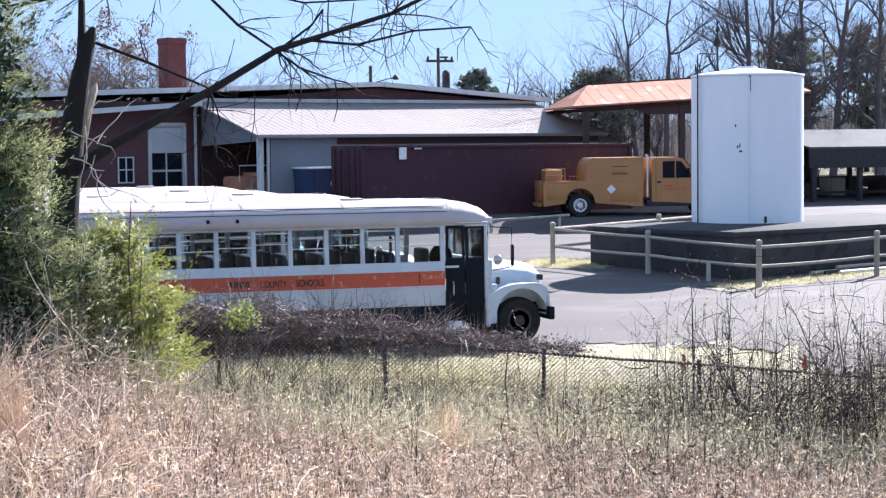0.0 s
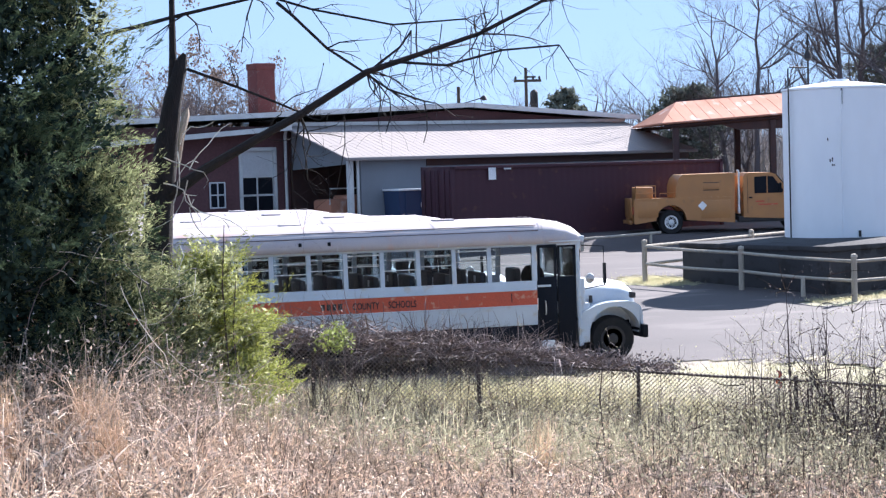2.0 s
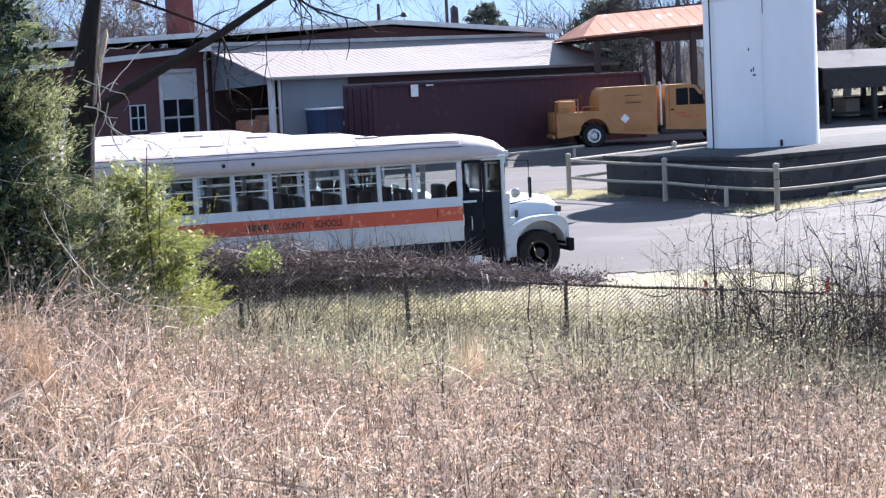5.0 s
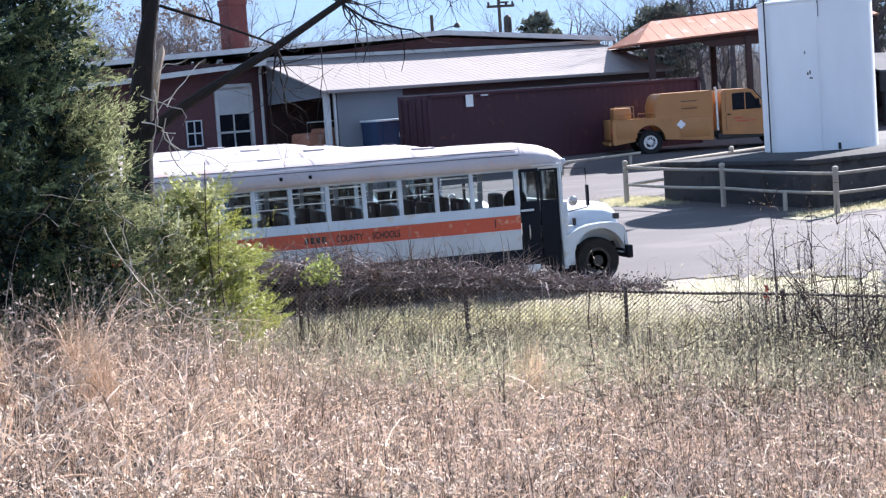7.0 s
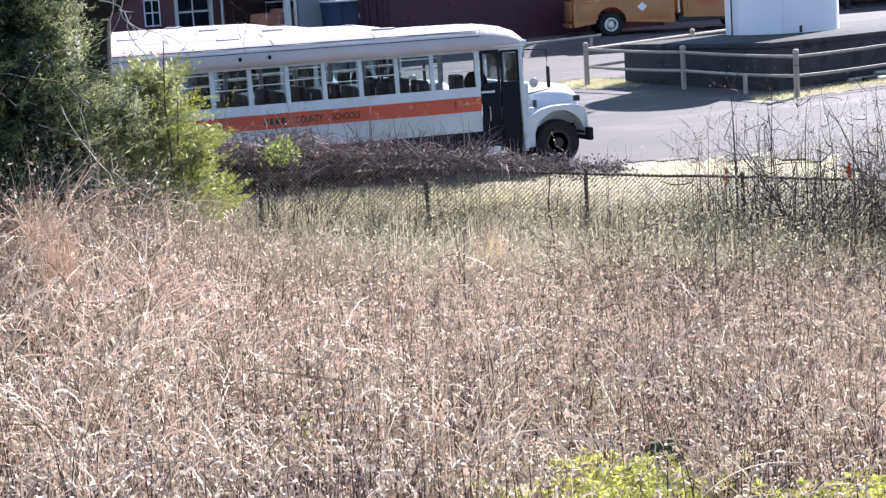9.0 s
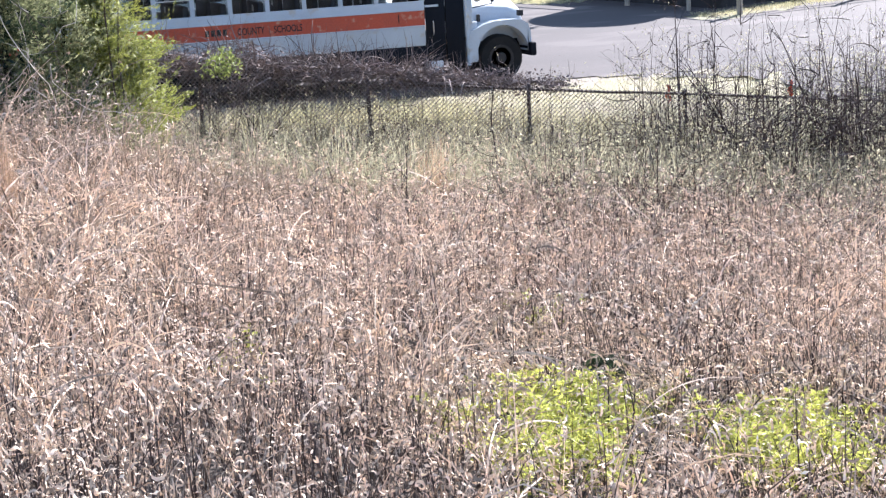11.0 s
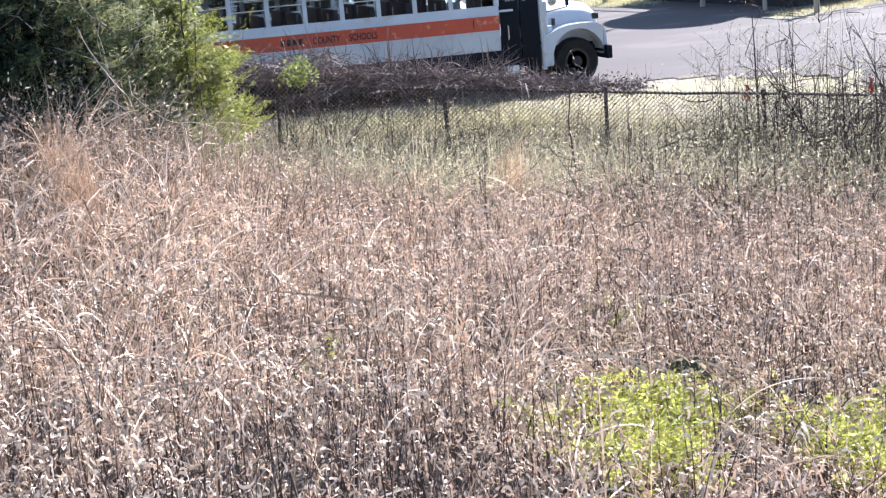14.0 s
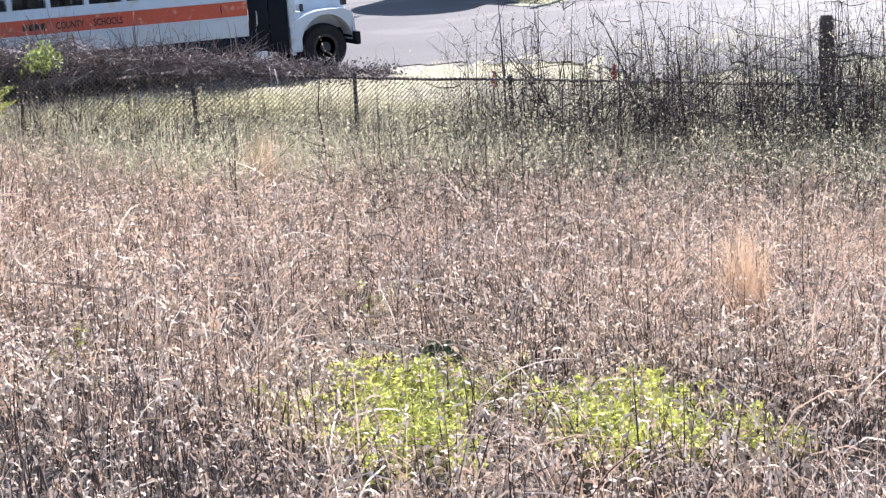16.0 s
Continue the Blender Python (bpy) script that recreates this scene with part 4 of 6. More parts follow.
part("roof", Mesh().add([(x, y, cz(x, z + dz)) for dz in (0, 0.06) for x, y, z in ((0, -0.6, 3.96), (CX, -0.6, 3.96), (CX, 6.6, 3.96), (0, 6.6, 3.96), (1.3, 3, 4.85), (CX - 0.6, 3, 4.85))],
                        [(0, 4, 5, 1), (1, 5, 2), (2, 5, 4, 3), (3, 4, 0), (6, 7, 11, 10), (7, 8, 11), (8, 9, 10, 11), (9, 6, 10),
                         (0, 1, 7, 6), (1, 2, 8, 7), (2, 3, 9, 8), (3, 0, 6, 9)]), M_rust, can, "rust streaked sheet metal roof", smooth=False)
for i in range(1, 20):
    x = 0.5 * i
    top = min(3.0, x * 3.6 / 1.3 - 0.6, (CX - x) * 3.6 / 0.6 - 0.6)
    part("roof_lap", Mesh().tube([(x, -0.6, cz(x, 4.022)), (x, top, cz(x, 4.022) + (top + 0.6) * 0.89 / 3.6)], 0.007, 4), M_rust, can)
part("ridge_cap", Mesh().tube([(1.2, 3, cz(1.2, 4.91)), (CX - 0.5, 3, cz(CX, 4.89))], 0.05, 6), M_brown_steel, can)
part("eave_beam", Mesh().tube([(0.1, -0.45, cz(0, 3.86)), (CX - 0.1, -0.45, cz(CX, 3.86))], 0.07, 4), M_brown_steel, can)
part("eave_beam", Mesh().tube([(0.1, 6.4, cz(0, 3.86)), (CX - 0.1, 6.4, cz(CX, 3.86))], 0.07, 4), M_brown_steel, can)
# solid dark wedge added in place of the roof's shaded underside
part("truss", Mesh().add([(x, y, z) for y in (-0.35, -0.25) for x, z in ((2.2, 3.98), (CX, cz(CX, 3.9)), (CX, 3.72), (3.2, 3.66))],
                         [(0, 1, 2, 3), (7, 6, 5, 4), (0, 4, 5, 1), (1, 5, 6, 2), (2, 6, 7, 3), (3, 7, 4, 0)]), M_brown_steel, can, smooth=False)
for x in (0.6, 4.6, 9.2):
    for y in (-0.3, 6.2):
        part("post", Mesh().box(x - 0.12, x + 0.12, y - 0.12, y + 0.12, 0, cz(x, 3.86), 0.01), M_brown_steel, can)

shed = thing("open_shed", pose(32.6, 35.2, 1.3, 0, 0, 4), "open-fronted shed with grey metal roof and dark fascia", "shed")
part("roof", Mesh().prism([(-0.8, 2.25), (4.0, 3.0), (8.8, 2.3), (8.8, 2.38), (4.0, 3.08), (-0.8, 2.33)], 0.0, 18, "x"), M_shed_roof, shed, smooth=False)
part("fascia", Mesh().box(0, 18, -0.78, -0.68, 1.45, 2.28), M_dark, shed)
part("back_wall", Mesh().box(0, 18, 8.0, 8.1, 0, 0.9).box(0, 18, 8.0, 8.1, 1.6, 2.4).box(3, 6.2, 8.0, 8.1, 0, 2.4), M_dark, shed)
for x in (0.3, 2.6, 5.2, 8.0, 11, 14, 17):
    part("post", Mesh().box(x - 0.1, x + 0.1, -0.7, -0.5, 0, 1.5, 0.01), M_dark, shed)
    part("post", Mesh().box(x - 0.1, x + 0.1, 7.8, 8.0, 0, 2.3, 0.01), M_dark, shed)
for i, x in enumerate((0.9, 1.7, 3.4, 4.3, 6.4)):
    part("stored_crate", Mesh().box(x, x + 0.7, 2.0 + 0.3 * i, 3.0 + 0.3 * i, 0, 0.5 + 0.22 * (i % 3), 0.02), (M_dark, M_brown_steel, M_wood)[i % 3], shed)
part("workbench", Mesh().box(0.6, 7.0, 1.2, 1.3, 0.30, 0.42).box(0.6, 7.0, 1.2, 1.9, 0.0, 0.06), M_dark, shed)

# ---------------------------------------------------------------- poles
def utility_pole(m, h, label):
    p = thing("utility_pole", m, label, "pole", "poles behind the workshop")
    part("shaft", Mesh().tube([(0, 0, -1), (0, 0, h)], [0.13, 0.09], 10), M_pole, p)
    return p


up = utility_pole(pose(28.65, 71.3, 2.0), 7.6, "wooden utility pole with crossarm and transformer")
part("crossarm", Mesh().box(-0.75, 0.95, -0.06, 0.06, 6.75, 6.90).box(-0.1, 0.6, -0.05, 0.05, 7.0, 7.1), M_pole, up)
for x in (-0.65, 0.0, 0.45, 0.85):
    part("insulator", Mesh().lathe([(0.05, 6.9), (0.08, 6.98), (0.05, 7.08), (0.02, 7.12)], 8, (x, 0, 0)), M_dark, up)
part("transformer", Mesh().lathe([(0.2, 5.2), (0.24, 5.25), (0.24, 6.1), (0.18, 6.2), (0.05, 6.3)], 12, (0.45, -0.1, 0)), M_dark, up)
up2 = utility_pole(pose(22.9, 66.0, 2.0), 6.3, "plain wooden utility pole beyond the workshop")
part("street_lamp", Mesh().tube([(0, 0, 5.3), (1.3, -0.2, 5.65)], 0.03, 6).lathe([(0.05, 5.5), (0.22, 5.55), (0.15, 5.72), (0.03, 5.8)], 10, (1.4, -0.2, 0)), M_dark, up2)


# ---------------------------------------------------------------- trees
def limb(m, p, d, length, r, level, rng, spread=0.55, droop=0.0, tips=None, n=5, fork=(2, 4), wob=0.13):
    """A tapering crooked limb that forks into finer ones."""
    pts, rad = [Vector(p)], [r]
    d = Vector(d).normalized()
    steps = 4 if level > 1 else (3 if level > 0 else 2)
    for i in range(steps):
        d = (d + Vector((rng.gauss(0, wob), rng.gauss(0, wob), rng.gauss(0, wob * 0.8) + 0.05 - droop))).normalized()
        pts.append(pts[-1] + d * length / steps)
        rad.append(r * (1 - 0.55 * (i + 1) / steps))
    m.tube(pts, rad, n if level > 1 else (4 if level == 1 else 3), caps=False)
    if tips is not None and level <= 0:
        tips.append(pts[-1])
    if level <= 0:
        return
    for k in range(rng.randint(*fork) + (1 if level > 1 else 0)):
        i = rng.randint(1, steps)
        a = Vector((rng.gauss(0, 1), rng.gauss(0, 1), rng.gauss(0.2, 0.6))).normalized()
        nd = (d * (1 - spread) + a * spread).normalized()
        limb(m, pts[i], nd, length * rng.uniform(0.5, 0.78), rad[i] * rng.uniform(0.5, 0.72), level - 1, rng, spread, droop, tips, n, fork, wob)


def bare_tree(x, y, z, h, seed, label="leafless winter tree with fine grey twigs", level=5, thick=0.02, material=None):
    rng = random.Random(seed)
    t = thing("bare_tree", pose(x, y, z), label, "tree", "bare trees beyond the lot")
    m = Mesh()
    m.tube([(0, 0, -0.5), (rng.gauss(0, 0.1), rng.gauss(0, 0.1), h * 0.16), (rng.gauss(0, 0.15), rng.gauss(0, 0.15), h * 0.3)], [h * thick, h * thick * 0.8, h * thick * 0.7], 7)
    part("trunk", m, material or M_bark_far, t)
    c = Mesh()
    for k in range(4):
        a = rng.uniform(0, 6.28)
        limb(c, (0, 0, h * rng.uniform(0.2, 0.3)), (0.55 * math.cos(a), 0.55 * math.sin(a), 1.0), h * rng.uniform(0.26, 0.34), h * thick * 0.55, level - 1, rng)
    part("crown", c, material or M_bark_far, t, smooth=False)
    return t


def tall_tree(x, y, z, h, seed, lean=0.0, label="tall leafless tree with dark upright limbs"):
    """A straight leader with limbs that rise and arch, forking into fine twigs."""
    rng = random.Random(seed)
    t = thing("bare_tree", pose(x, y, z), label, "tree", "bare trees beyond the lot")
    pts = [Vector((lean * h * k / 8 + rng.gauss(0, 0.07), rng.gauss(0, 0.07), -0.5 + h * k / 8)) for k in range(9)]
    part("trunk", Mesh().tube(pts, [h * 0.0165 * (1 - 0.11 * k) for k in range(9)], 8), M_bark_dark, t)
    c = Mesh()
    for k in range(13):
        i = rng.randint(2, 7)
        a = rng.uniform(0, 6.28)
        limb(c, pts[i], (0.8 * math.cos(a), 0.8 * math.sin(a), rng.uniform(0.25, 1.0)), h * rng.uniform(0.17, 0.34), h * 0.0165 * (1 - 0.11 * i) * 0.55, 3, rng, 0.45, -0.02, n=5, fork=(3, 5), wob=0.24)
    part("crown", c, M_bark_dark, t, smooth=False)
    return t


def ribbons(base, head, up, length, width, bend, seg=3, droop=None):
    """Thin bent blades: arrays of base points, headings (radians), upward share, length, width, bend."""
    n = len(base)
    s = np.linspace(0, 1, seg + 1)[None, :]
    el = up[:, None] - bend[:, None] * s
    st = (length / seg)[:, None]
    dx, dz = np.cos(el) * st, np.sin(el) * st
    r = np.concatenate([np.zeros((n, 1)), np.cumsum(dx[:, :-1], 1)], 1)
    z = np.concatenate([np.zeros((n, 1)), np.cumsum(dz[:, :-1], 1)], 1)
    c, sn = np.cos(head)[:, None], np.sin(head)[:, None]
    P = np.stack([base[:, :1] + r * c, base[:, 1:2] + r * sn, base[:, 2:3] + z], -1)
    w = width[:, None] * (1 - 0.85 * s ** 2) * 0.5
    tw = RN.uniform(0, np.pi, (n, 1))
    side = np.stack([-sn * np.cos(tw) + 0 * s, c * np.cos(tw) + 0 * s, np.sin(tw) + 0 * s], -1)
    V = np.stack([P - side * w[..., None], P + side * w[..., None]], 2)
    k = 2 * (seg + 1)
    V = V.reshape(-1, 3)
    q = np.array([[2 * i, 2 * i + 1, 2 * i + 3, 2 * i + 2] for i in range(seg)])
    F = (np.arange(n)[:, None, None] * k + q[None]).reshape(-1, 4)
    return V, F, P


def flakes(pos, size, long=2.0):
    """Small bent leaf quads, turned at random."""
    n = len(pos)
    a = RN.normal(size=(n, 3))
    a /= np.linalg.norm(a, axis=1)[:, None]
    b = np.cross(a, RN.normal(size=(n, 3)))
    b /= np.linalg.norm(b, axis=1)[:, None]
    a, b = a * (size * long * 0.5)[:, None], b * (size * 0.5)[:, None]
    V = np.stack([pos - a, pos - b * 0.9 + a * 0.1, pos + a, pos + b * 0.9 + a * 0.1], 1).reshape(-1, 3)
    return V, np.arange(4 * n).reshape(n, 4)


def needles(pos, way, length, width):
    """Slim leaf blades that point along given directions."""
    n = len(pos)
    d = way / np.linalg.norm(way, axis=1)[:, None]
    side = np.cross(d, RN.normal(size=(n, 3)))
    side /= np.linalg.norm(side, axis=1)[:, None]
    a, b = d * (length * 0.5)[:, None], side * (width * 0.5)[:, None]
    V = np.stack([pos - a, pos - b, pos + a, pos + b], 1).reshape(-1, 3)
    return V, np.arange(4 * n).reshape(n, 4)


def conifer(x, y, z, h, r, n, seed, material, size, label, group="", low=0.0, sprays=False, deep=None, boughs=680):
    """A dense evergreen: whorls of drooping boughs set with many small sprays."""
    rng = np.random.RandomState(seed)
    t = thing("evergreen_tree", pose(x, y, z), label, "tree", group)
    part("trunk", Mesh().tube([(0, 0, -0.5), (0, 0, h * 0.95)], [h * 0.022, 0.02], 8), M_bark, t)
    nb = boughs if sprays else int(n / 70)
    bz = low + (h - low) * rng.uniform(0, 1, nb) ** 1.15
    ba = rng.uniform(0, 2 * np.pi, nb)
    br = r * ((1 - 0.88 * (bz - low) / (h - low)) ** 0.75 if low < 1 else np.sqrt(np.clip(1.02 - (2 * (bz - low) / (h - low) - 1) ** 2, 0, 1))) * rng.uniform(0.55, 1.12, nb)
    if sprays:
        ns_ = nb * 6
        kb = rng.randint(0, nb, ns_)
        s = rng.uniform(0.25, 1.0, ns_) ** 0.6
        C = np.stack([np.cos(ba[kb]) * br[kb] * s, np.sin(ba[kb]) * br[kb] * s, bz[kb] + 0.3 * br[kb] * s * (s - 0.35)], -1) + rng.normal(0, 0.10, (ns_, 3))
        k = rng.randint(0, ns_, n)
        out, u = ba[kb][k] + rng.normal(0, 0.5, ns_)[k], rng.uniform(0, 1, n)
        rise = rng.normal(0.35, 0.35, ns_)[k]
        long = rng.uniform(0.22, 0.50, ns_)[k]
        w = rng.normal(0, 0.045, (n, 3)) * (1.15 - u)[:, None]
        P = C[k] + np.stack([np.cos(out) * u * long, np.sin(out) * u * long, rise * u * long], -1) + w
        V, F = needles(P, np.stack([np.cos(out), np.sin(out), rise], -1) + rng.normal(0, 0.42, (n, 3)), size * rng.uniform(2.2, 5.0, n), size * rng.uniform(0.35, 0.75, n))
        # inner clumps take deep; for the cedars its colour carries the shade
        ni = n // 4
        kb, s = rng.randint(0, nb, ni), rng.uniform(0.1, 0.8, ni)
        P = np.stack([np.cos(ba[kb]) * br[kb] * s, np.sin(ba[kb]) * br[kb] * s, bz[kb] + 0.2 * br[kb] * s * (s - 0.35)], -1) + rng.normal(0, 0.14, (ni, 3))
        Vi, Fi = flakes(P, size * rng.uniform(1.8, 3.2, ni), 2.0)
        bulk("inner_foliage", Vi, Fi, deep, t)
        bulk("foliage", V, F, material, t)
        return t
    k = rng.randint(0, nb, n)
    s = rng.uniform(0.05, 1, n) ** 0.7
    off = rng.normal(0, 1, (n, 3)) * (0.04 + 0.07 * s)[:, None] * r * 0.55
    P = np.stack([np.cos(ba[k]) * br[k] * s, np.sin(ba[k]) * br[k] * s, bz[k] + 0.25 * br[k] * s * (s - 0.4)], -1) + off * np.array([1, 1, 0.75])
    if low < 1:
        up = np.arctan2(rng.normal(0.35, 0.35, n), 1.0)
        V, F, _ = ribbons(P, ba[k] + rng.normal(0, 0.7, n), up, size * rng.uniform(2.5, 6.0, n), size * rng.uniform(0.35, 0.8, n), rng.normal(0.2, 0.4, n), 2)
    else:
        V, F = flakes(P, size * rng.uniform(0.6, 1.5, n), 3.2)
    bulk("foliage", V, F, material, t)
    return t


# far bare trees and pines, placed by a stretch of the plan
rt = random.Random(5)
spots = [(27.2, 56, 9.5), (30.6, 55, 9.0), (33, 56, 10), (36.3, 57, 10), (39.4, 58, 11), (42.2, 57, 11), (47, 52, 13),
         (26.5, 62, 8), (17.1, 59, 8), (14.4, 60, 7.8), (19.5, 60, 7.6), (10.5, 58, 8.0), (8.0, 56, 9), (6.2, 54, 9.6), (4.4, 53, 9.6), (2.5, 52, 9.5),
         (0.5, 52, 10), (30.0, 44, 6.0), (22.0, 63, 7), (49.5, 54, 13),
         (1.4, 49, 10.5), (3.4, 50, 10.5), (5.3, 51, 10), (7.1, 53, 9.5), (9.3, 55, 9), (12.5, 57, 8.5), (45.0, 57, 11)]
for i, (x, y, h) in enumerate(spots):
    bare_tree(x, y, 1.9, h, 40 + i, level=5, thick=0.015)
for i, (x, y, h, lean) in enumerate(((32.4, 51, 10.0, -0.08), (34.2, 51.5, 11.5, 0.02), (38.9, 51, 14, -0.05), (40.2, 52, 14, 0.03), (41.9, 50, 13, -0.1), (43.4, 51, 14, 0.08), (45.6, 50, 14, 0.0))):
    tall_tree(x, y, 1.6, h, 300 + i, lean)
tall_tree(28.7, 43.5, 1.5, 5.6, 320, -0.15, "small crooked leafless tree behind the canopy")
for x, y, h, seed in ((8.3, 60, 8.6, 401), (5.6, 58, 7.0, 402), (10.6, 61, 6.8, 403)):
    oak = bare_tree(x, y, 1.9, h, seed, "winter oak still holding withered brown leaves", 4, 0.015)
    ro = np.random.RandomState(seed)
    cl = ro.normal(0, 1, (60, 3)) * np.array([h * 0.13, h * 0.13, h * 0.2]) + np.array([0, 0, h * 0.62])
    V, F = flakes(cl[ro.randint(0, 60, 3600)] + ro.normal(0, 0.22, (3600, 3)), ro.uniform(0.06, 0.14, 3600), 1.6)
    bulk("leaves", V, F, M_brown_leaf, oak)
for x, y, h, r in ((24.7, 53.6, 5.7, 1.15), (29.4, 48.2, 5.5, 2.1), (43.5, 55.0, 7.8, 2.4), (48.5, 56.0, 8.2, 2.6), (52.5, 55.0, 7.8, 2.4)):
    conifer(x, y, 1.8, h, r, 7000, int(x * 10) + 3, M_pine, 0.11, "rounded evergreen tree far beyond the lot", "far evergreens", low=h * 0.35)

# winter thicket filling the distance
nt_ = 34000
bx, by = RN.uniform(-30, 90, nt_), RN.uniform(54, 90, nt_)
base = np.stack([bx, by, 1.9 + RN.uniform(0, 2.2, nt_)], -1)
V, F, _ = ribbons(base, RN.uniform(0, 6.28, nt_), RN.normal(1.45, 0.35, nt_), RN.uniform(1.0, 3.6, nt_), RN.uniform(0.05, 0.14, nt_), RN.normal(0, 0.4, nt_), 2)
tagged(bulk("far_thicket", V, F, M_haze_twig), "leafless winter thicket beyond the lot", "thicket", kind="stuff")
hz = thing("far_house", pose(29.5, 92, 2.2, 0, 0, 8), "far house with grey shingled roof among trees", "house")
part("wall", Mesh().box(0, 12, 0, 8, 0, 2.6), M_fascia, hz)
part("roof", Mesh().prism([(-0.5, 2.5), (4.0, 4.9), (8.5, 2.5), (8.5, 2.65), (4.0, 5.05), (-0.5, 2.65)], -0.5, 12.5, "x"), M_roofing, hz, smooth=False)

# ---------------------------------------------------------------- near left: broken tree, cedar, bushes
broken = thing("broken_tree", None, "dark broken trunk with a long leaning bare limb", "tree")
rb = random.Random(21)
part("trunk", Mesh().tube([(-3.10, -7.3, -0.9), (-3.0, -7.3, 2.2), (-2.92, -7.3, 3.3), (-2.78, -7.3, 4.25), (-2.66, -7.3, 4.96), (-2.52, -7.3, 5.5), (-2.47, -7.32, 5.62)],
                          [0.30, 0.24, 0.21, 0.17, 0.13, 0.09, 0.03], 12), M_bark, broken)
part("split_wood", Mesh().tube([(-2.62, -7.44, 4.05), (-2.58, -7.47, 4.45), (-2.50, -7.45, 4.75), (-2.47, -7.44, 4.84)], [0.02, 0.05, 0.06, 0.012], 7), M_pale_wood, broken, "pale split wood")
lm = Mesh()
main = [(-2.75, -7.4, 3.65), (-2.25, -7.5, 3.98), (-1.79, -7.6, 4.24), (-0.94, -7.84, 4.71), (-0.02, -8.1, 5.28), (0.67, -8.3, 5.5), (1.51, -8.55, 5.77), (2.36, -8.79, 6.19), (2.9, -8.9, 6.5)]
lm.tube(main, [0.10, 0.075, 0.066, 0.055, 0.046, 0.037, 0.030, 0.022, 0.013], 8)
part("leaning_limb", lm, M_bark, broken)
tw = Mesh()
for i, q in enumerate(main[3:]):
    for k in range(4):
        limb(tw, q, (rb.uniform(-0.1, 1.0), rb.gauss(0, 0.3), rb.gauss(0.1, 0.5)), rb.uniform(0.6, 1.2), 0.014, 2, rb, 0.5, 0.08, n=4, wob=0.32)
for pts, r in (([(-2.45, -7.34, 5.4), (-1.77, -7.56, 5.12), (-1.17, -7.76, 4.85), (-0.94, -7.84, 4.74)], 0.026),
               ([(-3.6, -7.0, 5.9), (-2.43, -7.3, 6.18), (-1.5, -7.5, 6.38)], 0.035),
               ([(-1.2, -7.7, 6.3), (-0.99, -7.75, 6.11), (-0.54, -7.92, 5.63), (-0.02, -8.1, 5.25), (0.28, -8.2, 5.02), (0.75, -8.3, 4.85)], 0.028),
               ([(0.29, -8.19, 5.42), (1.05, -8.43, 5.34), (1.81, -8.65, 5.53), (2.6, -8.85, 5.58)], 0.024),
               ([(0.1, -8.1, 5.35), (0.45, -8.2, 5.62), (0.62, -8.2, 5.85)], 0.022),
               ([(-1.6, -7.5, 6.5), (-0.7, -7.7, 6.2), (0.4, -8.0, 5.95), (1.4, -8.3, 6.0)], 0.022)):
    m_t = [Vector(p) for p in pts]
    tw.tube(m_t, [r * (1 - 0.6 * i / len(m_t)) for i in range(len(m_t))], 6)
    for p in m_t[1:]:
        for k in range(2):
            limb(tw, p, (rb.uniform(-0.3, 1.0), rb.gauss(0, 0.3), rb.gauss(-0.1, 0.6)), rb.uniform(0.4, 0.9), r * 0.4, 1, rb, 0.5, 0.08, n=4, wob=0.35)
for k in range(16):
    x = rb.uniform(-1.6, 3.0)
    z = 5.0 + 0.36 * x + rb.uniform(-0.3, 0.7)
    limb(tw, (x, -8.1, z), (rb.gauss(0.1, 0.25), 0, -1), rb.uniform(0.6, 1.2), 0.008, 1, rb, 0.4, 0.05, n=4, wob=0.3)
part("upright_shoot", Mesh().tube([(-2.68, -7.3, 4.9), (-2.63, -7.25, 5.6), (-2.62, -7.24, 6.16), (-2.6, -7.2, 7.2)], [0.06, 0.055, 0.045, 0.03], 7), M_bark, broken)
part("twig_spray", tw, M_bark, broken, smooth=False)
pv = Mesh()
for k in range(10):
    pts = [Vector((rb.uniform(-2.9, -2.2), -7.65, rb.uniform(3.2, 4.4)))]
    d = Vector((rb.gauss(0.4, 0.5), 0, rb.gauss(0, 0.6)))
    for i in range(6):
        d = (d + Vector((rb.gauss(0.05, 0.4), rb.gauss(0, 0.2), rb.gauss(-0.1, 0.4)))).normalized()
        pts.append(pts[-1] + d * 0.15)
    pv.tube(pts, [0.010, 0.009, 0.008, 0.007, 0.006, 0.005, 0.003], 5)
part("pale_vine", pv, M_white_twig, broken, smooth=False)

conifer(-5.42, -9.3, -0.3, 9.8, 2.75, 170000, 3, M_cedar, 0.025, "large dense dark green cedar at the weedy lot's edge", low=0.2, sprays=True, deep=M_cedar_shade, boughs=520)
# the cedars' sunlit edge, its light carried by the foliage colour
conifer(-4.2, -9.2, -0.3, 7.9, 1.2, 36000, 8, M_cedar_lit, 0.023, "young cedar in sunlit olive beside a larger one", low=0.7, sprays=True, deep=M_cedar_shade, boughs=330)
conifer(-8.3, -9.0, 0.0, 8.5, 2.6, 24000, 18, M_cedar, 0.045, "dark green cedar next to a larger cedar", low=0.5, sprays=True, deep=M_cedar_shade)


